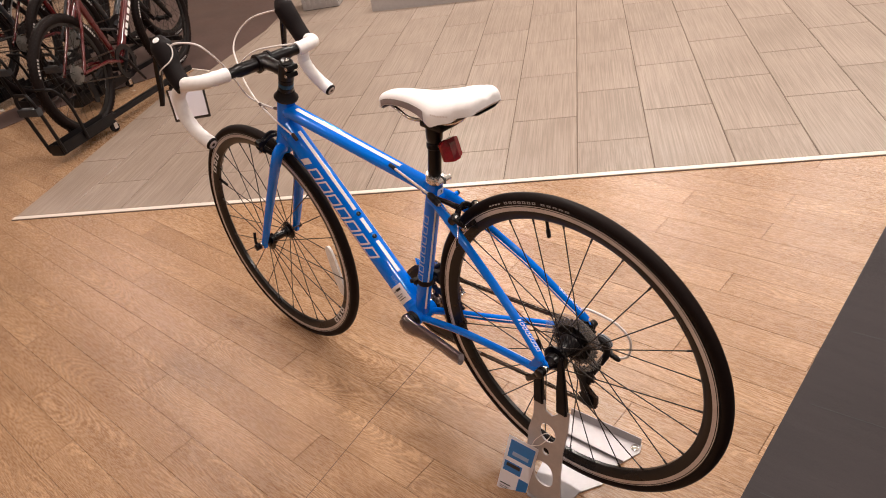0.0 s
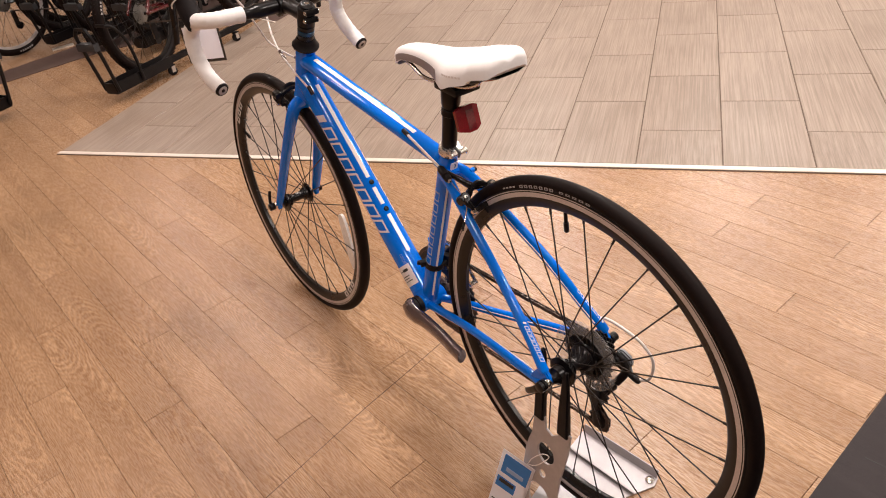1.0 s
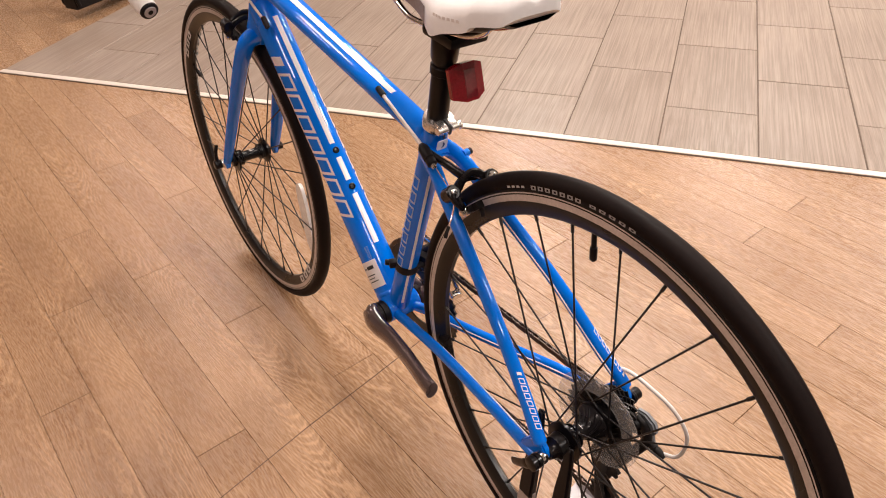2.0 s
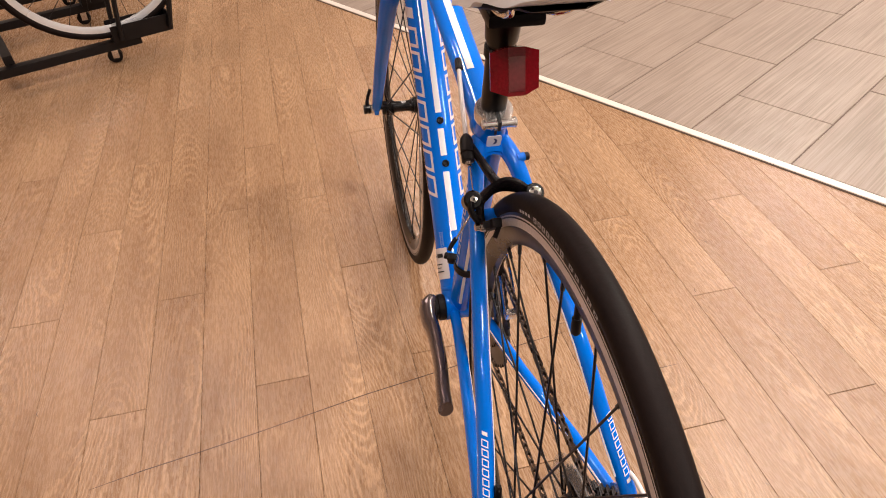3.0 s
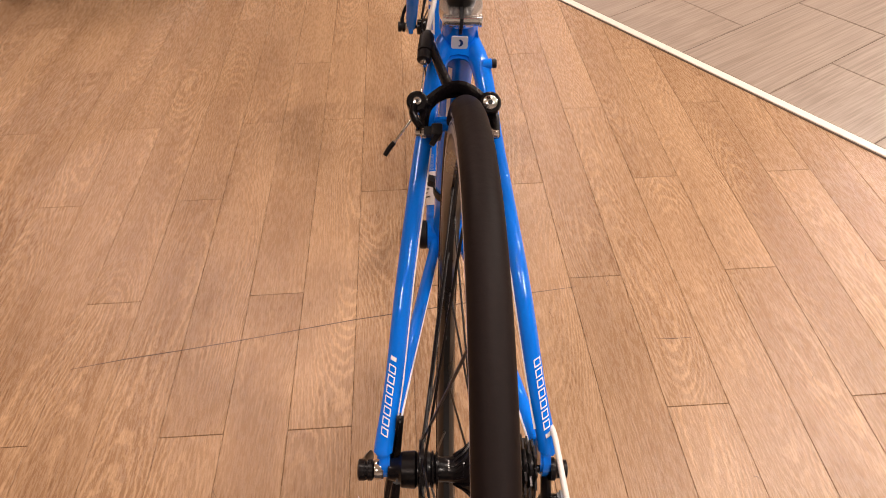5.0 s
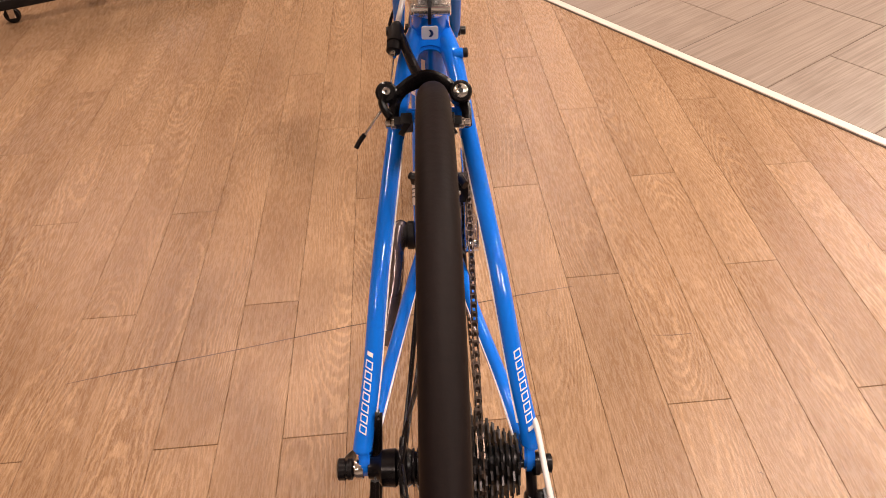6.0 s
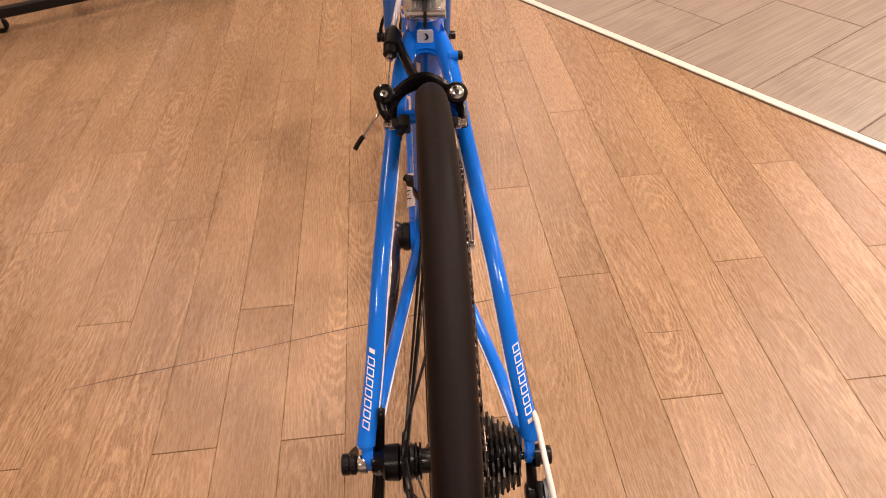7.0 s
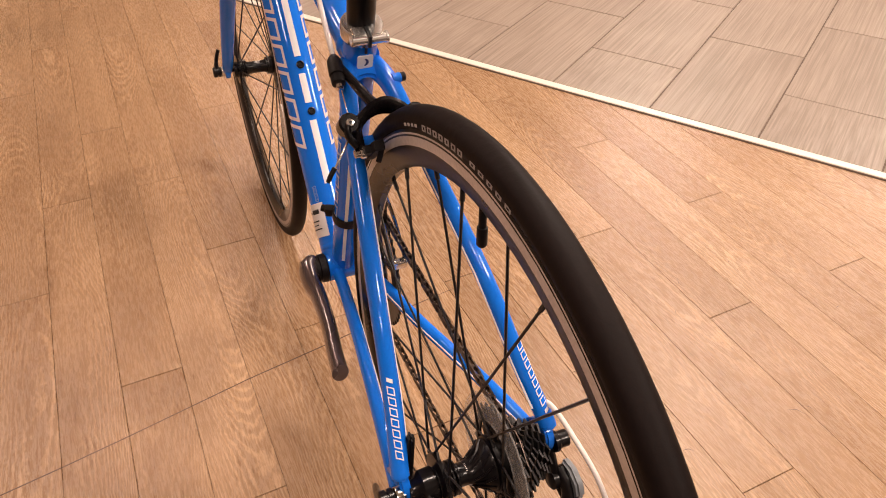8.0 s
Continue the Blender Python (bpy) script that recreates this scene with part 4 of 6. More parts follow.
def wheel(name, centre, spokes, flange, cross, offset, first, label):
    c = Vector(centre)
    bm = bmesh.new()
    lathe(bm, ((-0.0085, R_IN + 0.006), (-0.0035, R_IN), (0.0035, R_IN), (0.0085, R_IN + 0.006), (0.0108, R_BEAD - 0.015), (0.0108, R_BEAD - 0.0022), (0.009, R_BEAD + 0.001), (-0.009, R_BEAD + 0.001), (-0.0108, R_BEAD - 0.0022), (-0.0108, R_BEAD - 0.015)), c, (0, 1, 0), 120, closed=True)
    ob = part(name, bm, RIMBLACK, bike, label)
    for s in (1, -1):
        for r0, r1 in ((R_BEAD - 0.0042, R_BEAD - 0.0026), (R_BEAD - 0.0135, R_BEAD - 0.0058)):
            bm = bmesh.new()
            ring = [[bm.verts.new(c + V(r * math.cos(a), s * (0.0111 + 0.0001), r * math.sin(a))) for r in (r0, r1)] for a in (2 * math.pi * k / 120 for k in range(120))]
            for k in range(120):
                bm.faces.new((ring[k][0], ring[k][1], ring[(k + 1) % 120][1], ring[(k + 1) % 120][0]))
            part("brake_track", bm, BRAKETRACK, ob, "machined silver brake track")
    bm = bmesh.new()
    prof = [(0.0125 * math.cos(a) * (1.0 if math.sin(a) > -0.3 else 0.85), R_TYRE - 0.0125 + 0.0125 * math.sin(a)) for a in (radians(-52 + 284 * k / 15) for k in range(16))]
    lathe(bm, prof, c, (0, 1, 0), 140, closed=True)
    part("tyre", bm, RUBBER, ob, "black slick road tyre")
    # hub
    bm = bmesh.new()
    w = flange
    lathe(bm, ((-w - 0.010, 0.009), (-w - 0.009, 0.014), (-w - 0.003, 0.015), (-w - 0.002, 0.027), (-w + 0.002, 0.027), (-w + 0.005, 0.017), (-w * 0.4, 0.0112), (w * 0.4, 0.0112), (w - 0.005, 0.017),
               (w - 0.002, 0.027), (w + 0.002, 0.027), (w + 0.003, 0.015), (w + 0.009, 0.014), (w + 0.010, 0.009)), c + V(0, offset, 0), (0, 1, 0), 28)
    if offset:
        lathe(bm, ((0.036, 0.013), (0.040, 0.0170), (0.052, 0.0160), (0.056, 0.011), (0.064, 0.009)), c, (0, 1, 0), 24)
        lathe(bm, ((-0.014, 0.0255), (-0.011, 0.0240), (-0.004, 0.0165), (0.004, 0.0122), (0.010, 0.0112)), c, (0, 1, 0), 28)
    hub = part("hub", bm, BLACKALLOY, ob, "black hub with a printed band")
    for k in range(14 if offset else 0):
        a = 2 * math.pi * k / 14
        bm = bmesh.new()
        sweep(bm, [c + V(0.0245 * math.cos(a), -0.012, 0.0245 * math.sin(a)), c + V(0.0178 * math.cos(a + 0.35), -0.004, 0.0178 * math.sin(a + 0.35)), c + V(0.0130 * math.cos(a + 0.7), 0.005, 0.0130 * math.sin(a + 0.7))], [0.0016, 0.0014, 0.0008], 5)
        part("hub_fin", bm, BLACKALLOY, hub)
    for y in (-w + 0.010, -w + 0.014, w - 0.014, w - 0.010):
        bm = bmesh.new()
        lathe(bm, ((-0.0012, 0.0145), (-0.0008, 0.0168), (0.0008, 0.0168), (0.0012, 0.0145)), c + V(0, offset + y, 0), (0, 1, 0), 24)
        part("hub_ring", bm, BLACKALLOY, hub)
    for k in range(5):
        a = radians(78 + k * 9)
        bm = bmesh.new()
        q = [c + V(0.01135 * math.cos(a + da), offset + y, 0.01135 * math.sin(a + da)) for y, da in ((-0.008, 0), (0.002, 0), (0.002, 0.06), (-0.008, 0.06))]
        bm.faces.new([bm.verts.new(v) for v in q])
        part("hub_print", bm, STICKER, hub)
    for k in range(spokes):
        a = first + 2 * math.pi * k / spokes
        side = 1 if k % 2 == 0 else -1
        turn = cross * (1 if (k // 2) % 2 == 0 else -1)
        p0 = c + V(0.024 * math.cos(a + turn), offset + side * w, 0.024 * math.sin(a + turn))
        p1 = c + V((R_IN + 0.003) * math.cos(a), side * 0.002, (R_IN + 0.003) * math.sin(a))
        bm = bmesh.new()
        sweep(bm, [p0, p0.lerp(p1, 0.45), p0.lerp(p1, 0.952), p0.lerp(p1, 0.955), p1], [0.00125, 0.00125, 0.00125, 0.0021, 0.0021], 6, (0, 1, 0))
        part("spoke", bm, SPOKE, ob)
    return ob


rear_wheel = wheel("rear_wheel", (0, 0, 0), 28, 0.026, radians(62), 0.008, radians(81.0), "black spoked rear wheel with silver brake track")
front_wheel = wheel("front_wheel", (BASE, 0, 0), 28, 0.034, radians(0), 0.0, radians(141.0), "black spoked front wheel with silver brake track")


def arc_blocks(centre, r0, r1, y, a0, a1, count, material, parent, name, gap=0.25, hollow=False):
    """Plain blocks in the place of lettering on the flank of a tyre or rim; hollow: outlines only."""
    c = Vector(centre)
    for k in range(count):
        bm = bmesh.new()
        p = a0 + (a1 - a0) * k / count
        q = a0 + (a1 - a0) * (k + 1 - gap) / count
        h = r1 - r0
        pieces = ((p, q, r0, r1),) if not hollow else ((p, p + (q - p) * 0.3, r0, r1), (p + (q - p) * 0.7, q, r0, r1), (p, q, r1 - h * 0.25, r1), (p, q, r0, r0 + h * 0.25))
        for p_, q_, ra, rb in pieces:
            cells = [[bm.verts.new(c + V(r * math.cos(radians(p_ + (q_ - p_) * i / 3)), y, r * math.sin(radians(p_ + (q_ - p_) * i / 3)))) for r in (ra, rb)] for i in range(4)]
            for a, b in zip(cells, cells[1:]):
                bm.faces.new((a[0], a[1], b[1], b[0]))
        part(name, bm, material, parent)


for s in (1, -1):
    arc_blocks((0, 0, 0), 0.3192, 0.3218, s * 0.0128, 64.5, 70.5, 4, TYRE_MARK, rear_wheel, "tyre_print", 0.35)
    arc_blocks((0, 0, 0), 0.3180, 0.3230, s * 0.0129, 72, 86, 7, TYRE_MARK, rear_wheel, "tyre_print", 0.30, True)
    arc_blocks((0, 0, 0), 0.3188, 0.3224, s * 0.0128, 87.5, 99, 5, TYRE_MARK, rear_wheel, "tyre_print", 0.35, True)
    arc_blocks((BASE, 0, 0), 0.2875, 0.3015, s * 0.0113, 50, 31, 3, DECAL_WHITE, front_wheel, "rim_print", 0.3, True)
    arc_blocks((BASE, 0, 0), 0.2875, 0.3015, s * 0.0113, 230, 211, 3, DECAL_WHITE, front_wheel, "rim_print", 0.3, True)
bm = bmesh.new()
lathe(bm, ((0.0, 0.0030), (0.018, 0.0030), (0.0185, 0.0042), (0.033, 0.0042), (0.035, 0.0026)), V(math.cos(radians(87)) * R_IN, 0, math.sin(radians(87)) * R_IN), V(-math.cos(radians(87)), 0, -math.sin(radians(87))), 12)
part("valve", bm, BLACKPLASTIC, rear_wheel, "black valve cap")
bm = bmesh.new()
va = radians(28)
lathe(bm, ((0.0, 0.0030), (0.018, 0.0030), (0.0185, 0.0042), (0.033, 0.0042), (0.035, 0.0026)), V(BASE + math.cos(va) * R_IN, 0, math.sin(va) * R_IN), V(-math.cos(va), 0, -math.sin(va)), 12)
part("valve", bm, BLACKPLASTIC, front_wheel, "black valve cap")
bm = bmesh.new()
plate(bm, [ring_loop(0, 0, 0.076, 0.0155, 28, 3.2)], 0.007, Matrix.LocRotScale((0.748, 0.004, -0.047), Euler((radians(90), radians(-83), 0)), None))
part("wheel_reflector", bm, REFLECTOR, front_wheel, "clear plastic spoke reflector")

# quick releases
for x, parent, half in ((0.0, rear_wheel, 0.0705), (BASE, front_wheel, 0.060)):
    bm = bmesh.new()
    far_ = half + (0.013 if x == 0 else 0.0)
    sweep(bm, [(x, -far_ - 0.012, 0), (x, half + 0.006, 0)], 0.0035, 10, (0, 0, 1))
    lathe(bm, ((-far_ - 0.016, 0.006), (-far_ - 0.015, 0.0085), (-far_ - 0.006, 0.0085), (-far_ - 0.004, 0.0105), (-far_, 0.0105)), (x, 0, 0), (0, 1, 0), 16)
    part("skewer_nut", bm, BLACKALLOY, parent, "black quick release nut")
    bm = bmesh.new()
    lathe(bm, ((half - 0.002, 0.0088), (half + 0.003, 0.0096), (half + 0.006, 0.0088), (half + 0.007, 0.007)), (x, 0, 0), (0, 1, 0), 16)
    part("skewer_cap", bm, CHROME, parent, "silver quick release cap")
    bm = bmesh.new()
    if x:
        lv = [(x + 0.000, half + 0.011, 0.0), (x + 0.005, half + 0.013, 0.010), (x + 0.009, half + 0.010, 0.024), (x + 0.013, half + 0.004, 0.038)]
    else:
        lv = [(x - 0.004, half + 0.015, 0.000), (x + 0.008, half + 0.017, -0.008), (x + 0.022, half + 0.016, -0.020), (x + 0.036, half + 0.013, -0.032)]
    sweep(bm, smooth_path(lv, 4), [(0.0070, 0.0042)] * 6 + [(0.0060, 0.0035)] * 7, 10)
    lathe(bm, ((half + 0.007, 0.0075), (half + 0.008, 0.0098), (half + 0.0120, 0.0098), (half + 0.0125, 0.0078), (half + 0.0140, 0.0078), (half + 0.0145, 0.0098), (half + 0.0200, 0.0098), (half + 0.0212, 0.0080)), (x, 0, 0), (0, 1, 0), 18)
    part("quick_release_lever", bm, BLACKALLOY, parent, "black quick release lever")


# ---- brakes ----
def caliper(name, pivot, out, down, label):
    """Dual-pivot brake: two curved arms, pads in holders, bolts. out: from the wheel's centre outwards; down: along the wheel towards the pads."""
    o, d = Vector(out).normalized(), Vector(down).normalized()
    c = Vector(pivot)

    def P(y, a, b):
        return c + V(0, y, 0) + o * a + d * b
    bm = bmesh.new()
    line = smooth_path([P(0.036, -0.0045, -0.008), P(0.026, -0.0030, -0.008), P(0.014, 0.0055, -0.009), P(0.000, 0.0105, -0.009), P(-0.014, 0.0065, -0.005), P(-0.027, -0.003, 0.003), P(-0.0345, -0.016, 0.000), P(-0.0350, -0.034, -0.008)], 4)
    sweep(bm, line, [(0.0044 + 0.0010 * math.sin(k * 0.45), 0.0048 + 0.0014 * math.sin(k / 28 * math.pi)) for k in range(len(line))], 8, (0, 0, 1))
    ob = part(name, bm, BLACKALLOY, bike, label)
    bm = bmesh.new()
    line = smooth_path([P(-0.026, 0.002, 0.002), P(0.000, 0.0075, 0.002), P(0.016, 0.0035, 0.001), P(0.0265, -0.006, -0.002), P(0.0300, -0.020, -0.008), P(0.0305, -0.034, -0.011)], 4)
    sweep(bm, line, [(0.0046, 0.0054)] * len(line), 8, (0, 0, 1))
    part("brake_arm", bm, BLACKALLOY, ob)
    turn = Matrix(((d.x, 0, o.x, 0), (0, 1, 0, 0), (d.z, 0, o.z, 0), (0, 0, 0, 1)))
    for s in (1, -1):
        bm = bmesh.new()
        box(bm, (0.046, 0.010, 0.010), Matrix.Translation(P(s * 0.0185, -0.031, -0.008)) @ turn, 0.0025)
        box(bm, (0.020, 0.012, 0.008), Matrix.Translation(P(s * 0.0240, -0.031, -0.010)) @ turn, 0.002)
        pad = part("brake_pad", bm, BLACKPLASTIC, ob, "black rubber brake pad")
        bm = bmesh.new()
        box(bm, (0.0025, 0.005, 0.014), Matrix.Translation(P(s * 0.0200, -0.040, -0.030)) @ turn @ pose(0, 0, 0, s * 30, 20, 0), 0.001)
        part("pad_fin", bm, BLACKPLASTIC, pad)
        bm = bmesh.new()
        lathe(bm, ((-0.004, 0.0056), (0.0, 0.0056), (0.001, 0.0042), (0.005, 0.0042), (0.006, 0.003)), P(s * 0.0318, -0.032, -0.011), (0, s, 0), 14)
        part("pad_bolt", bm, CHROME, ob, "bright pad bolt")
    bm = bmesh.new()
    lathe(bm, ((-0.012, 0.0078), (-0.011, 0.0095), (0.0055, 0.0098), (0.0072, 0.0078)), P(0.0360, -0.0045, -0.008), d * -1, 20)
    part("anchor_boss", bm, BLACKALLOY, ob, "black cable anchor boss")
    bm = bmesh.new()
    lathe(bm, ((-0.014, 0.0085), (-0.012, 0.0104), (0.0030, 0.0104), (0.0048, 0.0088)), P(-0.0300, -0.0035, -0.004), d * -1, 22)
    part("pivot_boss", bm, BLACKALLOY, ob, "black pivot boss")
    for y, a, h_, r, top in ((0.0360, -0.0045, -0.008, 0.0042, 0.0078), (-0.0300, -0.0035, -0.004, 0.0066, 0.0052)):
        bm = bmesh.new()
        lathe(bm, ((top - 0.003, r), (top + 0.0010, r), (top + 0.0020, r * 0.8), (top + 0.0024, r * 0.2)), P(y, a, h_), d * -1, 18)
        bolt = part("pivot_bolt", bm, CHROME, ob, "bright pivot bolt")
        bm = bmesh.new()
        lathe(bm, ((top, r * 0.40), (top + 0.0027, r * 0.36)), P(y, a, h_), d * -1, 6)
        part("bolt_socket", bm, INK, bolt)
    bm = bmesh.new()
    sweep(bm, smooth_path([P(0.0385, -0.0075, -0.013), P(0.0400, -0.0140, -0.014), P(0.0375, -0.0205, -0.014), P(0.0335, -0.0265, -0.013)], 4), [(0.0062 - 0.0003 * k, 0.0036) for k in range(13)], 10)
    part("release_lever", bm, BLACKALLOY, ob, "small black release lever")
    return ob


rear_brake = caliper("rear_brake", (0.218, 0.004, 0.258), (0.63, 0, 0.776), (0.776, 0, -0.63), "black dual-pivot rear brake caliper")
caliper("front_brake", (0.872, 0, 0.318), (-0.25, 0, 0.97), (-0.97, 0, -0.25), "black dual-pivot front brake caliper")
bm = bmesh.new()
boot_at, boot_dir = V(0.2800, 0.0308, 0.2935), V(-0.030, 0.004, -0.016).normalized()
lathe(bm, ((-0.003, 0.0035), (0.000, 0.0056), (0.004, 0.0072), (0.020, 0.0074), (0.0205, 0.0060), (0.022, 0.0060), (0.0225, 0.0070), (0.030, 0.0066), (0.031, 0.0045)), boot_at, boot_dir, 12)
part("cable_boot", bm, BLACKPLASTIC, rear_brake, "black rubber boot over the cable adjuster")
bm = bmesh.new()
lathe(bm, ((0.030, 0.0030), (0.0305, 0.0036), (0.0355, 0.0036), (0.0365, 0.0020)), boot_at, boot_dir, 10)
part("ferrule", bm, CHROME, rear_brake, "bright cable ferrule")
bm = bmesh.new()
sweep(bm, smooth_path([(0.270, 0.0270, 0.2880), (0.258, 0.0235, 0.2830), (0.243, 0.0190, 0.2775), (0.228, 0.0130, 0.2700), (0.219, 0.0080, 0.2660)], 4), [(0.0042 + 0.00022 * k, 0.0036 + 0.00012 * k) for k in range(17)], 10)
part("yoke_arm", bm, BLACKALLOY, rear_brake, "black upper caliper arm that holds the cable boot")
cable([(0.246, 0.034, 0.276), (0.226, 0.036, 0.266), (0.204, 0.038, 0.256)], 0.0007, CHROME, "brake_wire", "bare brake wire", rear_brake)
cable([(0.204, 0.038, 0.256), (0.195, 0.048, 0.246), (0.187, 0.063, 0.227)], 0.0011, CHROME, "brake_wire", "loose brake wire end", rear_brake)
cable([(0.1885, 0.0605, 0.2305), (0.1865, 0.0655, 0.2245), (0.1845, 0.0690, 0.2190)], 0.0023, BLACKPLASTIC, "wire_cap", "black wire end cap", rear_brake)
bm = bmesh.new()
lathe(bm, ((-0.004, 0.0050), (0.004, 0.0050), (0.005, 0.0040)), (0.264, -0.026, 0.272), (0, -1, 0.1), 14)
stop = part("rack_boss", bm, BLUE, frame_part, "blue threaded boss on the seat stay")
bm = bmesh.new()
lathe(bm, ((0.0045, 0.0030), (0.005, 0.0046), (0.0085, 0.0046), (0.0095, 0.0034), (0.0080, 0.0020)), (0.264, -0.026, 0.272), (0, -1, 0.1), 12)
part("stay_bolt", bm, BLACKPLASTIC, stop, "black bolt")
bm = bmesh.new()
at_ = Vector(SEATT[0]).lerp(Vector(SEATT[1]), 0.285)
lathe(bm, ((-0.007, 0.0172), (-0.0065, 0.0198), (0.0065, 0.0198), (0.007, 0.0172)), at_, sd, 26)
box(bm, (0.010, 0.012, 0.014), Matrix.Translation(at_ + V(0.010, 0.0205, 0.004)) @ pose(0, 0, 0, 0, -20, -25), 0.002)
lathe(bm, ((0, 0.0050), (0.008, 0.0050), (0.009, 0.0036)), at_ + V(0.014, 0.022, 0.004), (0.5, 0.85, 0.2), 12)
sweep(bm, smooth_path([at_ + V(-0.016, -0.008, 0), at_ + V(-0.020, -0.020, 0.004), at_ + V(-0.016, -0.032, 0.008)], 4), [(0.006, 0.005)] * 9, 10, (0, 0, 1))
part("mech_clamp", bm, BLACKPLASTIC, frame_part, "black front derailleur clamp")


# ---- drivetrain ----
def toothed(bm, centre, r, teeth, t, depth, hole=0.0):
    loop = []
    for k in range(teeth * 4):
        a = 2 * math.pi * k / (teeth * 4)
        rr = r + depth * (0, 0.42, 1, 0.42)[k % 4] - depth * 0.5
        loop.append((rr * math.cos(a), rr * math.sin(a)))
    loops = [loop] + ([ring_loop(0, 0, hole, hole, 36)] if hole else [])
    plate(bm, loops, t, Matrix.Translation(Vector(centre) + V(0, t / 2, 0)) @ Euler((radians(90), 0, 0)).to_matrix().to_4x4())


RING_Y, CR = -0.0435, BB
bm = bmesh.new()
toothed(bm, (CR.x, RING_Y - 0.004, CR.z), 0.100, 50, 0.003, 0.006, 0.070)
chainring = part("crankset", bm, COGS, bike, "dark grey crankset with two chainrings and no pedals", smooth=False)
bm = bmesh.new()
toothed(bm, (CR.x, RING_Y + 0.004, CR.z), 0.068, 34, 0.003, 0.006, 0.052)
part("chainring", bm, COGS, chainring, smooth=False)
bm = bmesh.new()
lathe(bm, ((-0.062, 0.010), (-0.060, 0.016), (0.060, 0.016), (0.062, 0.010)), CR, (0, 1, 0), 24)
for k in range(5):
    a = radians(k * 72 + 20)
    sweep(bm, [CR + V(0.012 * math.cos(a), RING_Y - 0.012, 0.012 * math.sin(a)), CR + V(0.074 * math.cos(a), RING_Y - 0.007, 0.074 * math.sin(a))], [(0.010, 0.004), (0.007, 0.003)], 10)
part("spider", bm, CRANKGREY, chainring)


def crank(s):
    d = V(-0.166, 0, -0.024) * (1 if s > 0 else -1)
    a, b = CR + V(0, s * 0.0465, -0.003), CR + d + V(0, s * 0.0590, 0)
    ext = (b - a).normalized() * 0.012
    bow = V(0, s * 0.004, 0)
    pts = [a - ext * 1.4, a - ext * 0.6, a + bow, a.lerp(b, 0.14) + bow, a.lerp(b, 0.3), a.lerp(b, 0.6) - bow * 0.5, a.lerp(b, 0.9), b + ext * 0.9]
    line = smooth_path(pts, 4)
    at = np.linspace(0, 1, len(line))
    wide = np.interp(at, (0, 0.08, 0.2, 0.34, 0.5, 0.7, 0.9, 1), (0.018, 0.0235, 0.0245, 0.0230, 0.0190, 0.0170, 0.0165, 0.0165))
    deep = np.interp(at, (0, 0.1, 0.3, 0.5, 0.75, 1), (0.0110, 0.0145, 0.0145, 0.0115, 0.0100, 0.0105))
    bm = bmesh.new()
    sweep(bm, line, [(float(w), float(h)) for w, h in zip(wide, deep)], 18)
    ob = part("crank_arm", bm, CRANKGREY, chainring, "glossy dark grey hollow crank arm without pedal")
    bm = bmesh.new()
    lathe(bm, ((-0.0065, 0.0075), (0.0062, 0.0075), (0.0067, 0.006), (0.003, 0.0055)), b, (0, s, 0), 16)
    part("pedal_thread", bm, CHROME, chainring)
    bm = bmesh.new()
    lathe(bm, ((-0.004, 0.0135), (0.012, 0.0135), (0.0135, 0.010), (0.012, 0.006)), a, (0, s, 0), 18)
    part("crank_cap", bm, BLACKPLASTIC, chainring)
    bm = bmesh.new()
    lathe(bm, ((0, 0.019), (0.002, 0.0205), (0.010, 0.0200), (0.011, 0.0175), (0.016, 0.0170)), CR + V(0, 0.0255 if s > 0 else -0.0335, 0), (0, s, 0), 26)
    part("bearing_cup", bm, BLACKPLASTIC, chainring)


crank(1), crank(-1)
cass = bmesh.new()
lathe(cass, ((-0.070, 0.014), (-0.069, 0.017), (-0.024, 0.017), (-0.023, 0.014)), (0, 0, 0), (0, 1, 0), 24)
cassette = part("cassette", cass, COGS, bike, "dark steel nine-speed cassette")
for k in range(9):
    teeth = (12, 13, 14, 15, 17, 19, 21, 23, 26)[k]
    bm = bmesh.new()
    toothed(bm, (0, -0.0675 + k * 0.0050, 0), teeth * 0.0127 / (2 * math.pi), teeth, 0.0018, 0.0062, (0.014, 0.014, 0.014, 0.016, 0.019, 0.023, 0.028, 0.034, 0.042)[k])
    part("sprocket", bm, COGS, cassette, smooth=False)
for k in range(5):
    a = radians(k * 72 + 10)
    bm = bmesh.new()
    sweep(bm, [(0.016 * math.cos(a), -0.032, 0.016 * math.sin(a)), (0.030 * math.cos(a + 0.12), -0.029, 0.030 * math.sin(a + 0.12)), (0.0435 * math.cos(a + 0.2), -0.0272, 0.0435 * math.sin(a + 0.2))], [(0.006, 0.0016), (0.0045, 0.0014), (0.0035, 0.0012)], 8)
    part("spider_arm", bm, BLACKALLOY, cassette)
bm = bmesh.new()
plate(bm, [ring_loop(0, 0, 0.0675, 0.0675, 48), ring_loop(0, 0, 0.041, 0.041, 40)], 0.0016, Matrix.Translation((0, -0.0212, 0)) @ Euler((radians(90), 0, 0)).to_matrix().to_4x4())
part("spoke_guard", bm, CLEAR, cassette, "smoky clear plastic spoke protector disc").visible_shadow = False

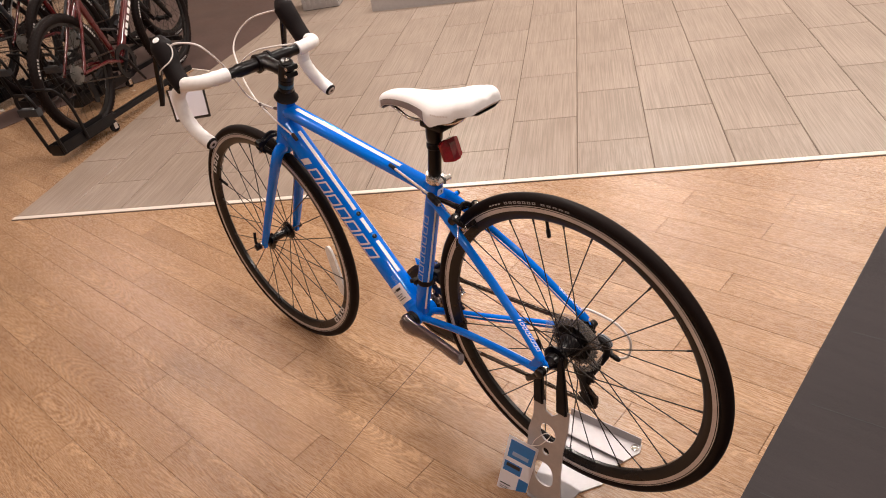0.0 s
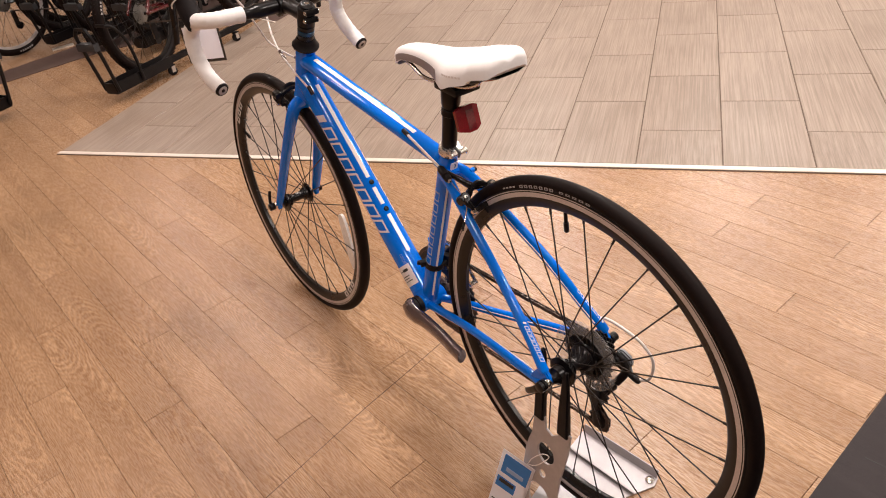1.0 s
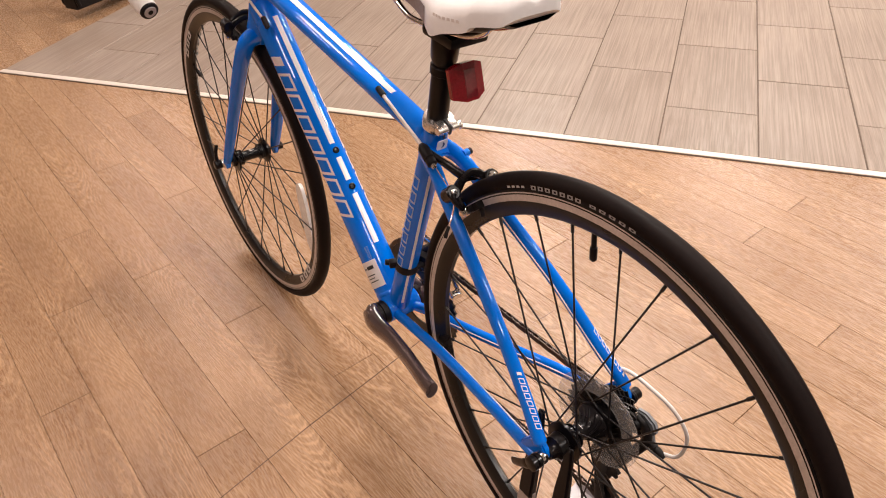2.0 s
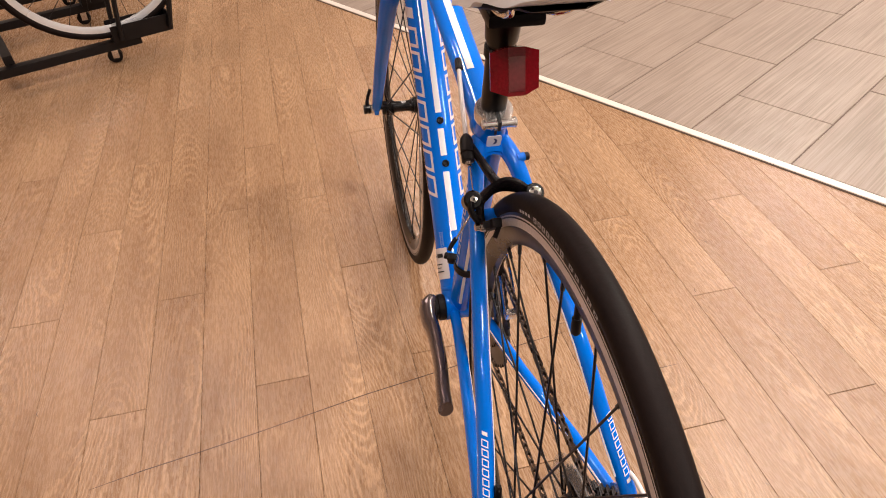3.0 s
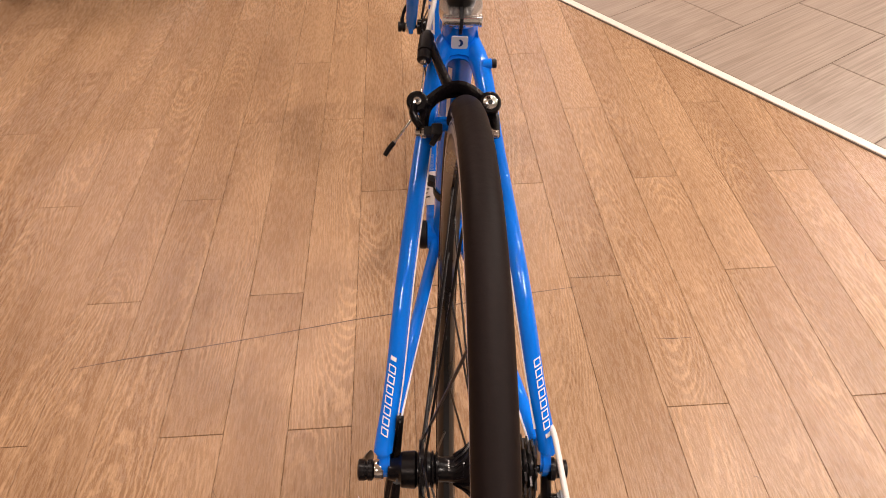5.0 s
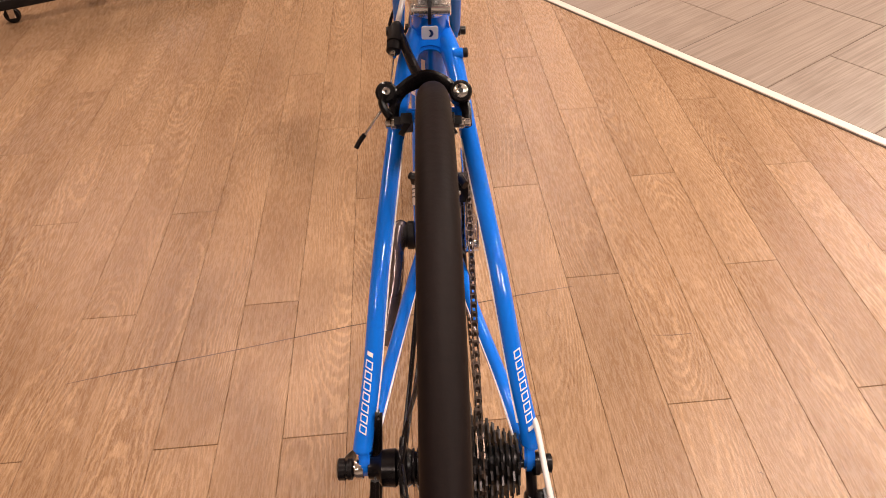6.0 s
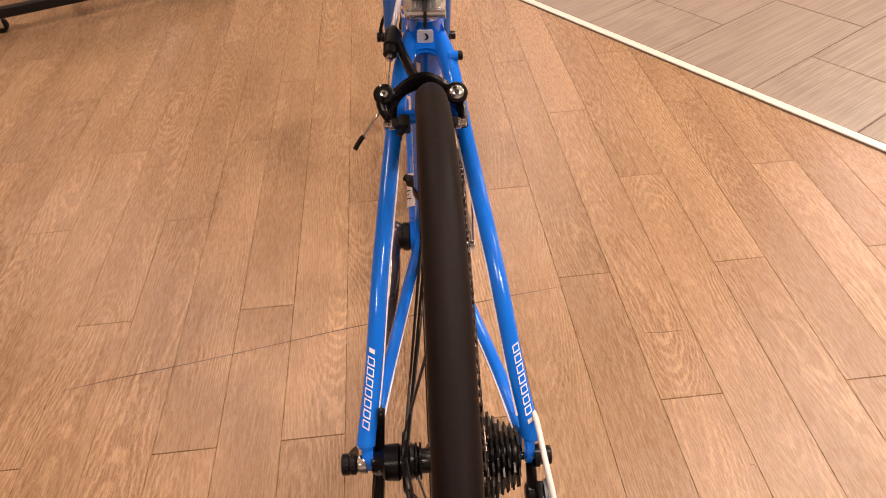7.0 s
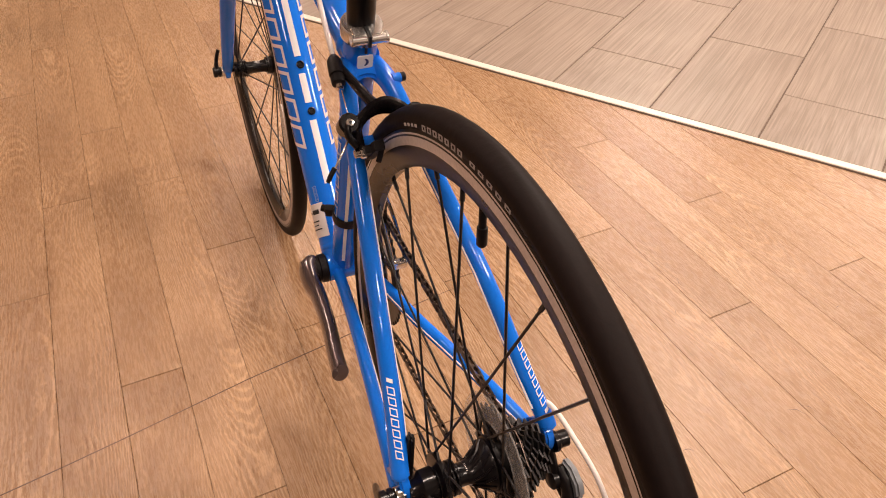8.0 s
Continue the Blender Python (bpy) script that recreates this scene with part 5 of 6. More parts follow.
# rear derailleur: hanger, body, cage with two jockey wheels
JU, JL = V(-0.004, -0.050, -0.100), V(-0.001, -0.054, -0.168)
bm = bmesh.new()
sweep(bm, smooth_path([(0.000, -0.081, -0.008), (-0.008, -0.082, -0.024), (-0.012, -0.082, -0.034)], 4), [(0.007, 0.005)] * 9, 10)
lathe(bm, ((-0.010, 0.0080), (-0.009, 0.0105), (0.008, 0.0105), (0.010, 0.0080)), (-0.014, -0.086, -0.038), (0, 1, 0), 18)
sweep(bm, smooth_path([(-0.010, -0.088, -0.030), (-0.026, -0.090, -0.040), (-0.034, -0.086, -0.056), (-0.024, -0.074, -0.078)], 4), [(0.0090, 0.0070)] * 4 + [(0.0080, 0.0060)] * 9, 12)
mech = part("rear_derailleur", bm, BLACKALLOY, bike, "black and grey rear derailleur")
bm = bmesh.new()
lathe(bm, ((-0.012, 0.0090), (-0.010, 0.0120), (0.010, 0.0120), (0.012, 0.0090)), (-0.014, -0.064, -0.088), (0, 1, 0), 18)
part("cage_pivot", bm, BLACKALLOY, mech)
bm = bmesh.new()
plate(bm, [[(-0.006, -0.022), (-0.022, -0.020), (-0.037, -0.027), (-0.043, -0.039), (-0.037, -0.049), (-0.042, -0.064), (-0.028, -0.070), (-0.014, -0.052)]], 0.009, Matrix(((1, 0, 0, 0), (0, 0, -1, -0.0920), (0, 1, 0, 0), (0, 0, 0, 1))))
bmesh.ops.recalc_face_normals(bm, faces=bm.faces)
bmesh.ops.bevel(bm, geom=[e for e in bm.edges if e.calc_face_angle(0) > 1.0], offset=0.0025, segments=2, affect="EDGES")
cover = part("cover", bm, GREYPLASTIC, mech, "grey derailleur cover")
bm = bmesh.new()
lathe(bm, ((0, 0.0042), (0.003, 0.0042), (0.0038, 0.0030)), (-0.016, -0.1005, -0.036), (0, -1, 0), 12)
part("cover_bolt", bm, CHROME, cover)
bm = bmesh.new()
lathe(bm, ((-0.030, 0.0055), (-0.010, 0.0050), (-0.009, 0.0036), (-0.004, 0.0036), (-0.003, 0.0056), (0.003, 0.0060), (0.004, 0.0050), (0.007, 0.0060), (0.016, 0.0052), (0.020, 0.0030)), (-0.043, -0.090, -0.060), (-0.9, 0.0, -0.30), 12)
part("barrel_adjuster", bm, BLACKPLASTIC, mech)
for s in (1, -1):
    bm = bmesh.new()
    sweep(bm, [JU + V(0.004, s * 0.006, 0.012), JU.lerp(JL, 0.5) + V(0.006, s * 0.006, 0), JL + V(-0.002, s * 0.006, -0.012)], [(0.012, 0.001), (0.008, 0.001), (0.012, 0.001)], 10)
    part("cage_plate", bm, BLACKALLOY, mech)
for c in (JU, JL):
    bm = bmesh.new()
    toothed(bm, c, 0.0205, 11, 0.0045, 0.006, 0.005)
    part("jockey_wheel", bm, BLACKPLASTIC, mech, smooth=False)
# front derailleur cage
bm = bmesh.new()
box(bm, (0.034, 0.030, 0.026), pose(0.375, -0.030, 0.046), 0.006)
sweep(bm, smooth_path([(0.378, -0.028, 0.056), (0.366, -0.034, 0.066), (0.352, -0.040, 0.064)], 4), [(0.006, 0.004)] * 9, 10)
front_mech = part("front_derailleur", bm, BLACKALLOY, bike, "black front derailleur with a bright cage")
for y in (-0.040, -0.056):
    bm = bmesh.new()
    sweep(bm, smooth_path([(0.455, y, 0.048), (0.405, y, 0.050), (0.355, y, 0.024), (0.325, y, -0.012)], 4), [(0.0095 - 0.0002 * k, 0.0011) for k in range(13)], 8)
    part("cage_plate", bm, CHROME, front_mech, "polished steel cage plate")
bm = bmesh.new()
box(bm, (0.012, 0.018, 0.010), pose(0.327, -0.048, -0.010), 0.002)
part("cage_bridge", bm, CHROME, front_mech)
bm = bmesh.new()
lathe(bm, ((0, 0.0048), (0.005, 0.0048), (0.006, 0.0036)), (0.358, -0.0300, 0.0500), (-0.9, 0, 0.4), 10)
part("clamp_bolt", bm, CHROME, front_mech)


def chain_line():
    """Round the big ring, back over a middle sprocket and down round the jockey wheels."""
    y_f, y_r = RING_Y - 0.004, -0.034
    rr, rf = 0.041, 0.101
    pts = []
    for k in range(15):
        a = radians(84 - k * 12.6)
        pts.append(V(CR.x + rf * math.cos(a), y_f, CR.z + rf * math.sin(a)))
    pts = pts[::-1]                                        # from below, round the front, to the top
    back = [V(rr * math.cos(a), y_r, rr * math.sin(a)) for a in (radians(86 + k * 14) for k in range(14))]
    jock = [JU + V(0.022, 0.004, 0.012), JU + V(0.022, 0, -0.008), JU.lerp(JL, 0.45) + V(0.004, 0, 0), JL + V(-0.022, 0, 0.010), JL + V(-0.018, 0, -0.014), JL + V(0.0, 0, -0.022), JL + V(0.018, 0, -0.012)]
    return pts + back + jock + [pts[0]]


def chain():
    raw = chain_line()
    dense = []
    for a, b in zip(raw, raw[1:]):
        n = max(1, int((b - a).length / 0.002))
        dense += [a.lerp(b, k / n) for k in range(n)]
    dense.append(raw[-1])
    links, acc, last = [dense[0]], 0.0, dense[0]
    for p in dense[1:]:
        acc += (p - last).length
        last = p
        if acc >= 0.0127:
            links.append(p)
            acc = 0.0
    verts, faces = [], []

    def plate_box(a, b, y, half, t):
        d = (b - a).normalized()
        n = V(-d.z, 0, d.x)
        e = d * 0.004
        base = len(verts)
        for p in (a - e, b + e):
            for sy in (-t, t):
                for sn in (-half, half):
                    verts.append(tuple(p + n * sn + V(0, y + sy, 0)))
        for f_ in ((0, 1, 3, 2), (4, 6, 7, 5), (0, 4, 5, 1), (2, 3, 7, 6), (0, 2, 6, 4), (1, 5, 7, 3)):
            faces.append([base + i for i in f_])
    for k, (a, b) in enumerate(zip(links, links[1:])):
        y = 0.0027 if k % 2 else 0.0019
        for s in (1, -1):
            plate_box(a, b, s * y, 0.0038, 0.0005)
        c = a
        base = len(verts)
        for yy in (-0.0034, 0.0034):
            for j in range(6):
                ang = math.pi * j / 3
                verts.append((c.x + 0.0034 * math.cos(ang), c.y + yy, c.z + 0.0034 * math.sin(ang)))
        for j in range(6):
            faces.append([base + j, base + (j + 1) % 6, base + 6 + (j + 1) % 6, base + 6 + j])
        faces.append([base + j for j in range(6)])
        faces.append([base + 6 + j for j in range(5, -1, -1)])
    me = bpy.data.meshes.new("chain")
    me.from_pydata(verts, [], faces)
    me.materials.append(STEEL)
    ob = new("chain", me)
    ob.parent = bike
    return tagged(ob, "oily dark steel roller chain")


chain()

# ---- display stand and cards ----
def display_stand():
    ob = thing("display_stand", pose(0, 0, 0), "grey sheet-metal bicycle stand with two black rubber prongs", "bike stand")
    # upright: leans inwards from its foot to the dropout
    foot, top = V(0.016, 0.103, 0.004), V(0.000, 0.054, 0.395)
    up = (top - foot).normalized()
    across = V(-1, 0, 0)
    across = (across - up * across.dot(up)).normalized()
    nrm = across.cross(up)
    m = Matrix((( across.x, up.x, nrm.x, foot.x), (across.y, up.y, nrm.y, foot.y), (across.z, up.z, nrm.z, foot.z), (0, 0, 0, 1)))
    outline = [(-0.042, 0.0), (0.040, 0.0), (0.041, 0.03), (0.038, 0.10), (0.042, 0.17), (0.052, 0.235), (0.054, 0.285), (0.030, 0.285), (0.027, 0.268), (0.014, 0.256), (-0.002, 0.262), (-0.006, 0.285),
               (-0.030, 0.285), (-0.032, 0.235), (-0.044, 0.19), (-0.047, 0.14), (-0.040, 0.08)]
    bm = bmesh.new()
    plate(bm, [outline, ring_loop(0.004, 0.205, 0.020, 0.0235, 24), ring_loop(0.001, 0.152, 0.0085, 0.0095, 16), ring_loop(-0.004, 0.085, 0.025, 0.033, 24, 2.6)], 0.004, m)
    part("upright", bm, SHEET, ob, "grey sheet-metal upright with round cut-outs", smooth=False)
    for pts, in (([(0.025, 0.275), (0.050, 0.275), (0.044, 0.33), (0.037, 0.385), (0.032, 0.408), (0.026, 0.409), (0.022, 0.39), (0.022, 0.33)],),
                 ([(-0.030, 0.275), (-0.007, 0.275), (-0.010, 0.32), (-0.015, 0.39), (-0.020, 0.424), (-0.029, 0.426), (-0.033, 0.39), (-0.032, 0.32)],)):
        bm = bmesh.new()
        plate(bm, [pts], 0.013, m @ Matrix.Translation((0, 0, -0.0045)))
        for v in bm.verts:
            h = (v.co - foot).dot(up)
            v.co += nrm * (nrm.dot(foot - v.co) * min(0.5, max(0.0, (h - 0.29) / 0.24)))
        bmesh.ops.bevel(bm, geom=[e for e in bm.edges if e.calc_face_angle(0) > 1.2], offset=0.0026, segments=2, affect="EDGES")
        part("prong", bm, BLACKPLASTIC, ob, "black rubber-dipped prong")
    # base: folded sheet on the floor, reaching under the wheel to the far side
    bm = bmesh.new()
    plate(bm, [[(0.118, -0.136), (0.060, -0.148), (-0.069, -0.150), (-0.077, -0.128), (-0.055, -0.068), (-0.057, -0.005), (-0.030, 0.040), (-0.024, 0.108), (0.060, 0.112), (0.085, 0.02)]], 0.003, pose(0, 0, 0.001))
    part("base_plate", bm, BRIGHTSHEET, ob, "bright folded sheet-metal foot", smooth=False)
    bm = bmesh.new()
    box(bm, (0.185, 0.0025, 0.020), pose(0.024, -0.1435, 0.012, 18, 0, 3.5), 0.0008)
    box(bm, (0.165, 0.0025, 0.011), pose(0.020, -0.080, 0.008, -20, 0, 2), 0.0008)
    part("fold", bm, BRIGHTSHEET, ob)
    bm = bmesh.new()
    lathe(bm, ((0.0, 0.009), (0.004, 0.009), (0.005, 0.007)), (-0.062, -0.133, 0.003), (0, 0, 1), 16)
    part("rivet", bm, CHROME, ob)
    return ob


display_stand()


def flat_card(name, corner, right, down, label, category):
    """A thin card: corner is its upper left, right and down its edges."""
    c, r, d = Vector(corner), Vector(right), Vector(down)
    n = r.cross(d).normalized()
    ob = thing(name, pose(0, 0, 0), label, category)

    def area(nm, u0, u1, v0, v1, material, lift=0.0):
        bm = bmesh.new()
        q = [bm.verts.new(c + r * u + d * v + n * lift) for u, v in ((u0, v0), (u1, v0), (u1, v1), (u0, v1))]
        f = bm.faces.new(q)
        ext = bmesh.ops.extrude_face_region(bm, geom=[f])
        bmesh.ops.translate(bm, vec=n * 0.0006, verts=[v for v in ext["geom"] if isinstance(v, bmesh.types.BMVert)])
        return part(nm, bm, material, ob, smooth=False)
    return ob, area, n


# leaflet hung by a loop from the cut-out of the upright
leaf, area, n_ = flat_card("leaflet", (0.078, 0.116, 0.188), (-0.055, -0.024, -0.034), (0.050, 0.018, -0.184), "white leaflet with blue squares hung on the stand", "leaflet")
side_ = 1 if n_.dot(V(-0.68, 0.83, 1.33)) > 0 else -1
area("sheet", 0, 1, 0, 1, THINPAPER)
for u0, u1, v0, v1 in ((0.10, 0.92, 0.05, 0.36), (0.06, 0.66, 0.44, 0.62), (0.64, 0.98, 0.66, 0.98)):
    area("blue_panel", u0, u1, v0, v1, CARDBLUE, 0.0008 * side_)
for u0, u1, v0, v1 in ((0.14, 0.60, 0.46, 0.52), (0.08, 0.40, 0.92, 0.925), (0.08, 0.34, 0.95, 0.955), (0.08, 0.44, 0.86, 0.875)):
    area("print", u0, u1, v0, v1, INK, 0.0014 * side_)
for u0, u1, v0, v1 in ((0.24, 0.78, 0.235, 0.30),):
    area("print", u0, u1, v0, v1, DECAL_PALE, 0.0014 * side_)
bm = bmesh.new()
sweep(bm, smooth_path([(0.040, 0.092, 0.160), (0.024, 0.096, 0.190), (0.004, 0.088, 0.212), (-0.002, 0.080, 0.200), (0.016, 0.094, 0.176), (0.044, 0.092, 0.154)], 5), 0.0009, 6, (0.3, 0.2, 0.9))
part("loop", bm, CABLEWHITE, leaf, "white hanging loop")

# price tag in a black frame, hung from the left brake lever
tag, area, n_ = flat_card("price_tag", (0.972, 0.175, 0.840), (-0.074, -0.050, 0.006), (0.052, -0.016, -0.088), "white price tag in a thin black frame", "price tag")
side_ = 1 if n_.dot(V(-0.68, 0.83, 1.33)) > 0 else -1
for u0, u1, v0, v1 in ((-0.06, 0.0, -0.03, 1.09), (1.0, 1.06, -0.03, 1.09), (0.0, 1.0, 1.0, 1.09), (0.0, 1.0, -0.03, 0.0)):
    area("frame_edge", u0, u1, v0, v1, INK)
area("sheet", 0, 1, 0, 1, THINPAPER, 0.0002 * side_)
bm = bmesh.new()
sweep(bm, smooth_path([(0.955, 0.150, 0.838), (0.955, 0.150, 0.870), (0.950, 0.158, 0.905), (0.958, 0.153, 0.925)], 4), 0.0008, 6, (0.3, 0.2, 0.9))
part("string", bm, INK, tag)
bm = bmesh.new()
loop_ = smooth_path([(0.9120, 0.1720, 0.6085), (0.9045, 0.1648, 0.6000), (0.8980, 0.1660, 0.5895), (0.8922, 0.1734, 0.5783), (0.8908, 0.1858, 0.5690), (0.8985, 0.1965, 0.5620), (0.9120, 0.2025, 0.5530), (0.9270, 0.2000, 0.5430)], 4)
sweep(bm, [BIKE_M @ p for p in loop_], 0.0016, 6, (0.3, 0.2, 0.9))
part("cord", bm, CABLEWHITE, tag, "white cord looped round the brake hood")


# ---- shop bicycles and their racks ----
def shop_wheel(parent, name, centre, heading, radius, tyre, spokes, rim_mat, label):
    """A wheel in the vertical plane along heading, with tyre, rim, hub and spokes."""
    c, h, z = Vector(centre), Vector(heading).normalized(), V(0, 0, 1)
    ax = h.cross(z).normalized()
    bm = bmesh.new()
    rr = radius - tyre * 1.8
    lathe(bm, ((-0.011, rr), (-0.004, rr - 0.018), (0.004, rr - 0.018), (0.011, rr), (0.010, rr + 0.006), (-0.010, rr + 0.006)), c, ax, 60, closed=True)
    ob = part(name, bm, rim_mat, parent, label)
    bm = bmesh.new()
    prof = [(tyre * math.cos(a), radius - tyre + tyre * math.sin(a)) for a in (2 * math.pi * k / 12 for k in range(12))]
    lathe(bm, prof, c, ax, 60, closed=True)
    part("tyre", bm, RUBBER, ob)
    if tyre > 0.02:
        bm = bmesh.new()
        for a0 in (25, 145, 265):
            for k in range(6):
                for side in (1, -1):
                    ring = []
                    for j in range(3):
                        a = radians(a0 + k * 3.4 + j * 1.0)
                        rad = h * math.cos(a) + z * math.sin(a)
                        ring.append([bm.verts.new(c + rad * r_ + ax * side * (tyre + 0.0008)) for r_ in (radius - tyre * 1.25, radius - tyre * 0.8)])
                    for p, q in zip(ring, ring[1:]):
                        bm.faces.new((p[0], p[1], q[1], q[0]))
        tagged(part("tyre_print", bm, TYRE_MARK, ob), kind="stuff")
    if tyre > 0.02:
        verts, faces = [], []
        for k in range(84):
            a = 2 * math.pi * k / 84
            for q, side in enumerate((-0.75, -0.25, 0.25, 0.75)):
                a2 = a + (0.02 if q % 2 else 0.0)
                rad = h * math.cos(a2) + z * math.sin(a2)
                tan = z * math.cos(a2) - h * math.sin(a2)
                p = c + rad * (radius - tyre + tyre * math.sqrt(1 - side * side) - 0.001) + ax * tyre * side
                base = len(verts)
                for du in (-0.006, 0.006):
                    for dv in (-0.004, 0.004):
                        for dw in (0, 0.0012):
                            verts.append(tuple(p + tan * du + ax * dv + rad * dw))
                for f_ in ((0, 1, 3, 2), (4, 6, 7, 5), (0, 4, 5, 1), (2, 3, 7, 6), (1, 5, 7, 3)):
                    faces.append([base + i for i in f_])
        me = bpy.data.meshes.new("tread")
        me.from_pydata(verts, [], faces)
        me.materials.append(RUBBER)
        tr = new("tread", me)
        tr.parent = ob
    bm = bmesh.new()
    lathe(bm, ((-0.05, 0.008), (-0.036, 0.012), (-0.034, 0.024), (-0.030, 0.024), (-0.026, 0.013), (0.026, 0.013), (0.030, 0.024), (0.034, 0.024), (0.036, 0.012), (0.05, 0.008)), c, ax, 16)
    part("hub", bm, BLACKALLOY, ob)
    for k in range(spokes):
        a = 2 * math.pi * k / spokes
        s = 1 if k % 2 else -1
        o = a + (0.9 if (k // 2) % 2 else -0.9)
        bm = bmesh.new()
        sweep(bm, [c + ax * s * 0.032 + (h * math.cos(o) + z * math.sin(o)) * 0.022, c + (h * math.cos(a) + z * math.sin(a)) * (rr - 0.016)], 0.0012, 5, (0.3, 0.2, 0.9))
        part("spoke", bm, SPOKE, ob)
    return ob


def shop_bike(rear, heading_deg, radius, tyre, paint, rim_mat, label, group):
    """A bicycle standing upright: rear axle, heading in degrees, wheel radius."""
    h = V(math.cos(radians(heading_deg)), math.sin(radians(heading_deg)), 0)
    z, ax = V(0, 0, 1), h.cross(V(0, 0, 1)).normalized()
    r = Vector(rear)
    ob = thing("bicycle", pose(0, 0, 0), label, "bicycle", group)
    shop_wheel(ob, "rear_wheel", r, h, radius, tyre, 28, rim_mat, "")
    shop_wheel(ob, "front_wheel", r + h * 1.07, h, radius, tyre, 28, rim_mat, "")

    def P(u, w, s=0.0):
        return r + h * u + z * w + ax * s
    bm = bmesh.new()
    bb, seat, head_t, head_b = P(0.43, -0.078), P(0.27, 0.36), P(0.80, 0.46), P(0.86, 0.32)
    sweep(bm, [bb, head_b], [0.026, 0.024], 14)
    sweep(bm, [seat, head_t], 0.019, 14)
    sweep(bm, [bb, seat], 0.018, 14)
    sweep(bm, [head_b - (head_t - head_b) * 0.2, head_t], 0.024, 14)
    for s in (1, -1):
        sweep(bm, [bb + ax * s * 0.03, P(0.25, -0.02, s * 0.05), P(0, 0, s * 0.065)], [0.013, 0.011, 0.009], 10)
        sweep(bm, [seat + ax * s * 0.02, P(0.16, 0.20, s * 0.045), P(0, 0, s * 0.065)], [0.010, 0.009, 0.008], 10)
    fr = part("frame", bm, paint, ob)
    bm = bmesh.new()
    for k in range(6):
        for s in (1, -1):
            a, b = bb.lerp(head_b, 0.30 + k * 0.085), bb.lerp(head_b, 0.30 + k * 0.085 + 0.06)
            n = (head_b - bb).normalized().cross(ax)
            o = ax * s * 0.0265
            bm.faces.new([bm.verts.new(p) for p in (a + o - n * 0.012, b + o - n * 0.012, b + o + n * 0.012, a + o + n * 0.012)])
    part("lettering", bm, DECAL_WHITE, fr, "white lettering shown as blocks")
    bm = bmesh.new()
    for s in (1, -1):
        sweep(bm, [P(0.87, 0.26, s * 0.055), P(0.98, 0.12, s * 0.065), P(1.07, 0.0, s * 0.065)], [0.019, 0.019, 0.012], 12)
    sweep(bm, [P(0.87, 0.26, -0.055), P(0.865, 0.285), P(0.87, 0.26, 0.055)], 0.018, 12)
    part("fork", bm, paint if tyre < 0.02 else BLACKALLOY, ob)
    bm = bmesh.new()
    lathe(bm, ((-0.035, 0.02), (-0.034, 0.028), (0.034, 0.028), (0.035, 0.02)), bb, ax, 18)
    toothed_at = bb + ax * 0.045
    lathe(bm, ((-0.003, 0.068), (-0.003, 0.100), (0.003, 0.100), (0.003, 0.068)), toothed_at, ax, 36, closed=True)
    for k in range(4):
        d = h * math.cos(radians(45 + 90 * k)) + z * math.sin(radians(45 + 90 * k))
        sweep(bm, [toothed_at, toothed_at + d * 0.072], [0.013, 0.008], 8)
    for s in (1, -1):
        d = (h * 0.5 - z * 0.86) * s
        sweep(bm, [bb + ax * s * 0.06, bb + ax * s * 0.07 + d * 0.17], [(0.015, 0.010), (0.011, 0.008)], 10)
    part("crankset", bm, BLACKALLOY, ob)
    bm = bmesh.new()
    lathe(bm, ((0.016, 0.012), (0.017, 0.018), (0.047, 0.018), (0.048, 0.012)), r, ax, 20)
    cogs = part("cassette", bm, COGSGREY, ob, "worn grey steel cassette")
    for k in range(6):
        bm = bmesh.new()
        rad_k = 0.056 - 0.0062 * k
        lathe(bm, ((-0.0009, rad_k * 0.62), (-0.0009, rad_k), (0.0009, rad_k), (0.0009, rad_k * 0.62)), r + ax * (0.019 + 0.0050 * k), ax, 30, closed=True)
        part("sprocket", bm, COGSGREY, cogs, smooth=False)
    bm = bmesh.new()
    box(bm, (0.03, 0.03, 0.09), Matrix.Translation(P(0.02, -0.10, 0.055)), 0.008)
    lathe(bm, ((-0.004, 0.024), (0.004, 0.024)), P(0.035, -0.155, 0.045), ax, 16)
    part("derailleur", bm, BLACKALLOY, ob)
    bm = bmesh.new()
    for s in (1, -1):
        sweep(bm, [P(0, 0.05 * s, 0.03), bb + z * 0.083 * s + ax * 0.043], 0.0045, 6)
    part("chain", bm, STEEL, ob)
    bm = bmesh.new()
    sweep(bm, [seat, P(0.235, 0.52)], 0.0145, 12)
    part("seatpost", bm, BLACKALLOY, ob)
    bm = bmesh.new()
    sweep(bm, [P(0.10, 0.545), P(0.13, 0.55), P(0.20, 0.55), P(0.28, 0.545), P(0.38, 0.54)], [(0.014, 0.05), (0.022, 0.07), (0.022, 0.055), (0.018, 0.026), (0.012, 0.016)], 14, ax)
    part("saddle", bm, BLACKPLASTIC, ob)
    bm = bmesh.new()
    sweep(bm, [head_t, P(0.785, 0.52), P(0.84, 0.545)], 0.017, 12)
    sweep(bm, [P(0.84, 0.545, -0.33), P(0.855, 0.555, -0.10), P(0.86, 0.545), P(0.855, 0.555, 0.10), P(0.84, 0.545, 0.33)], 0.014, 12)
    part("handlebar", bm, BLACKALLOY, ob)
    return ob


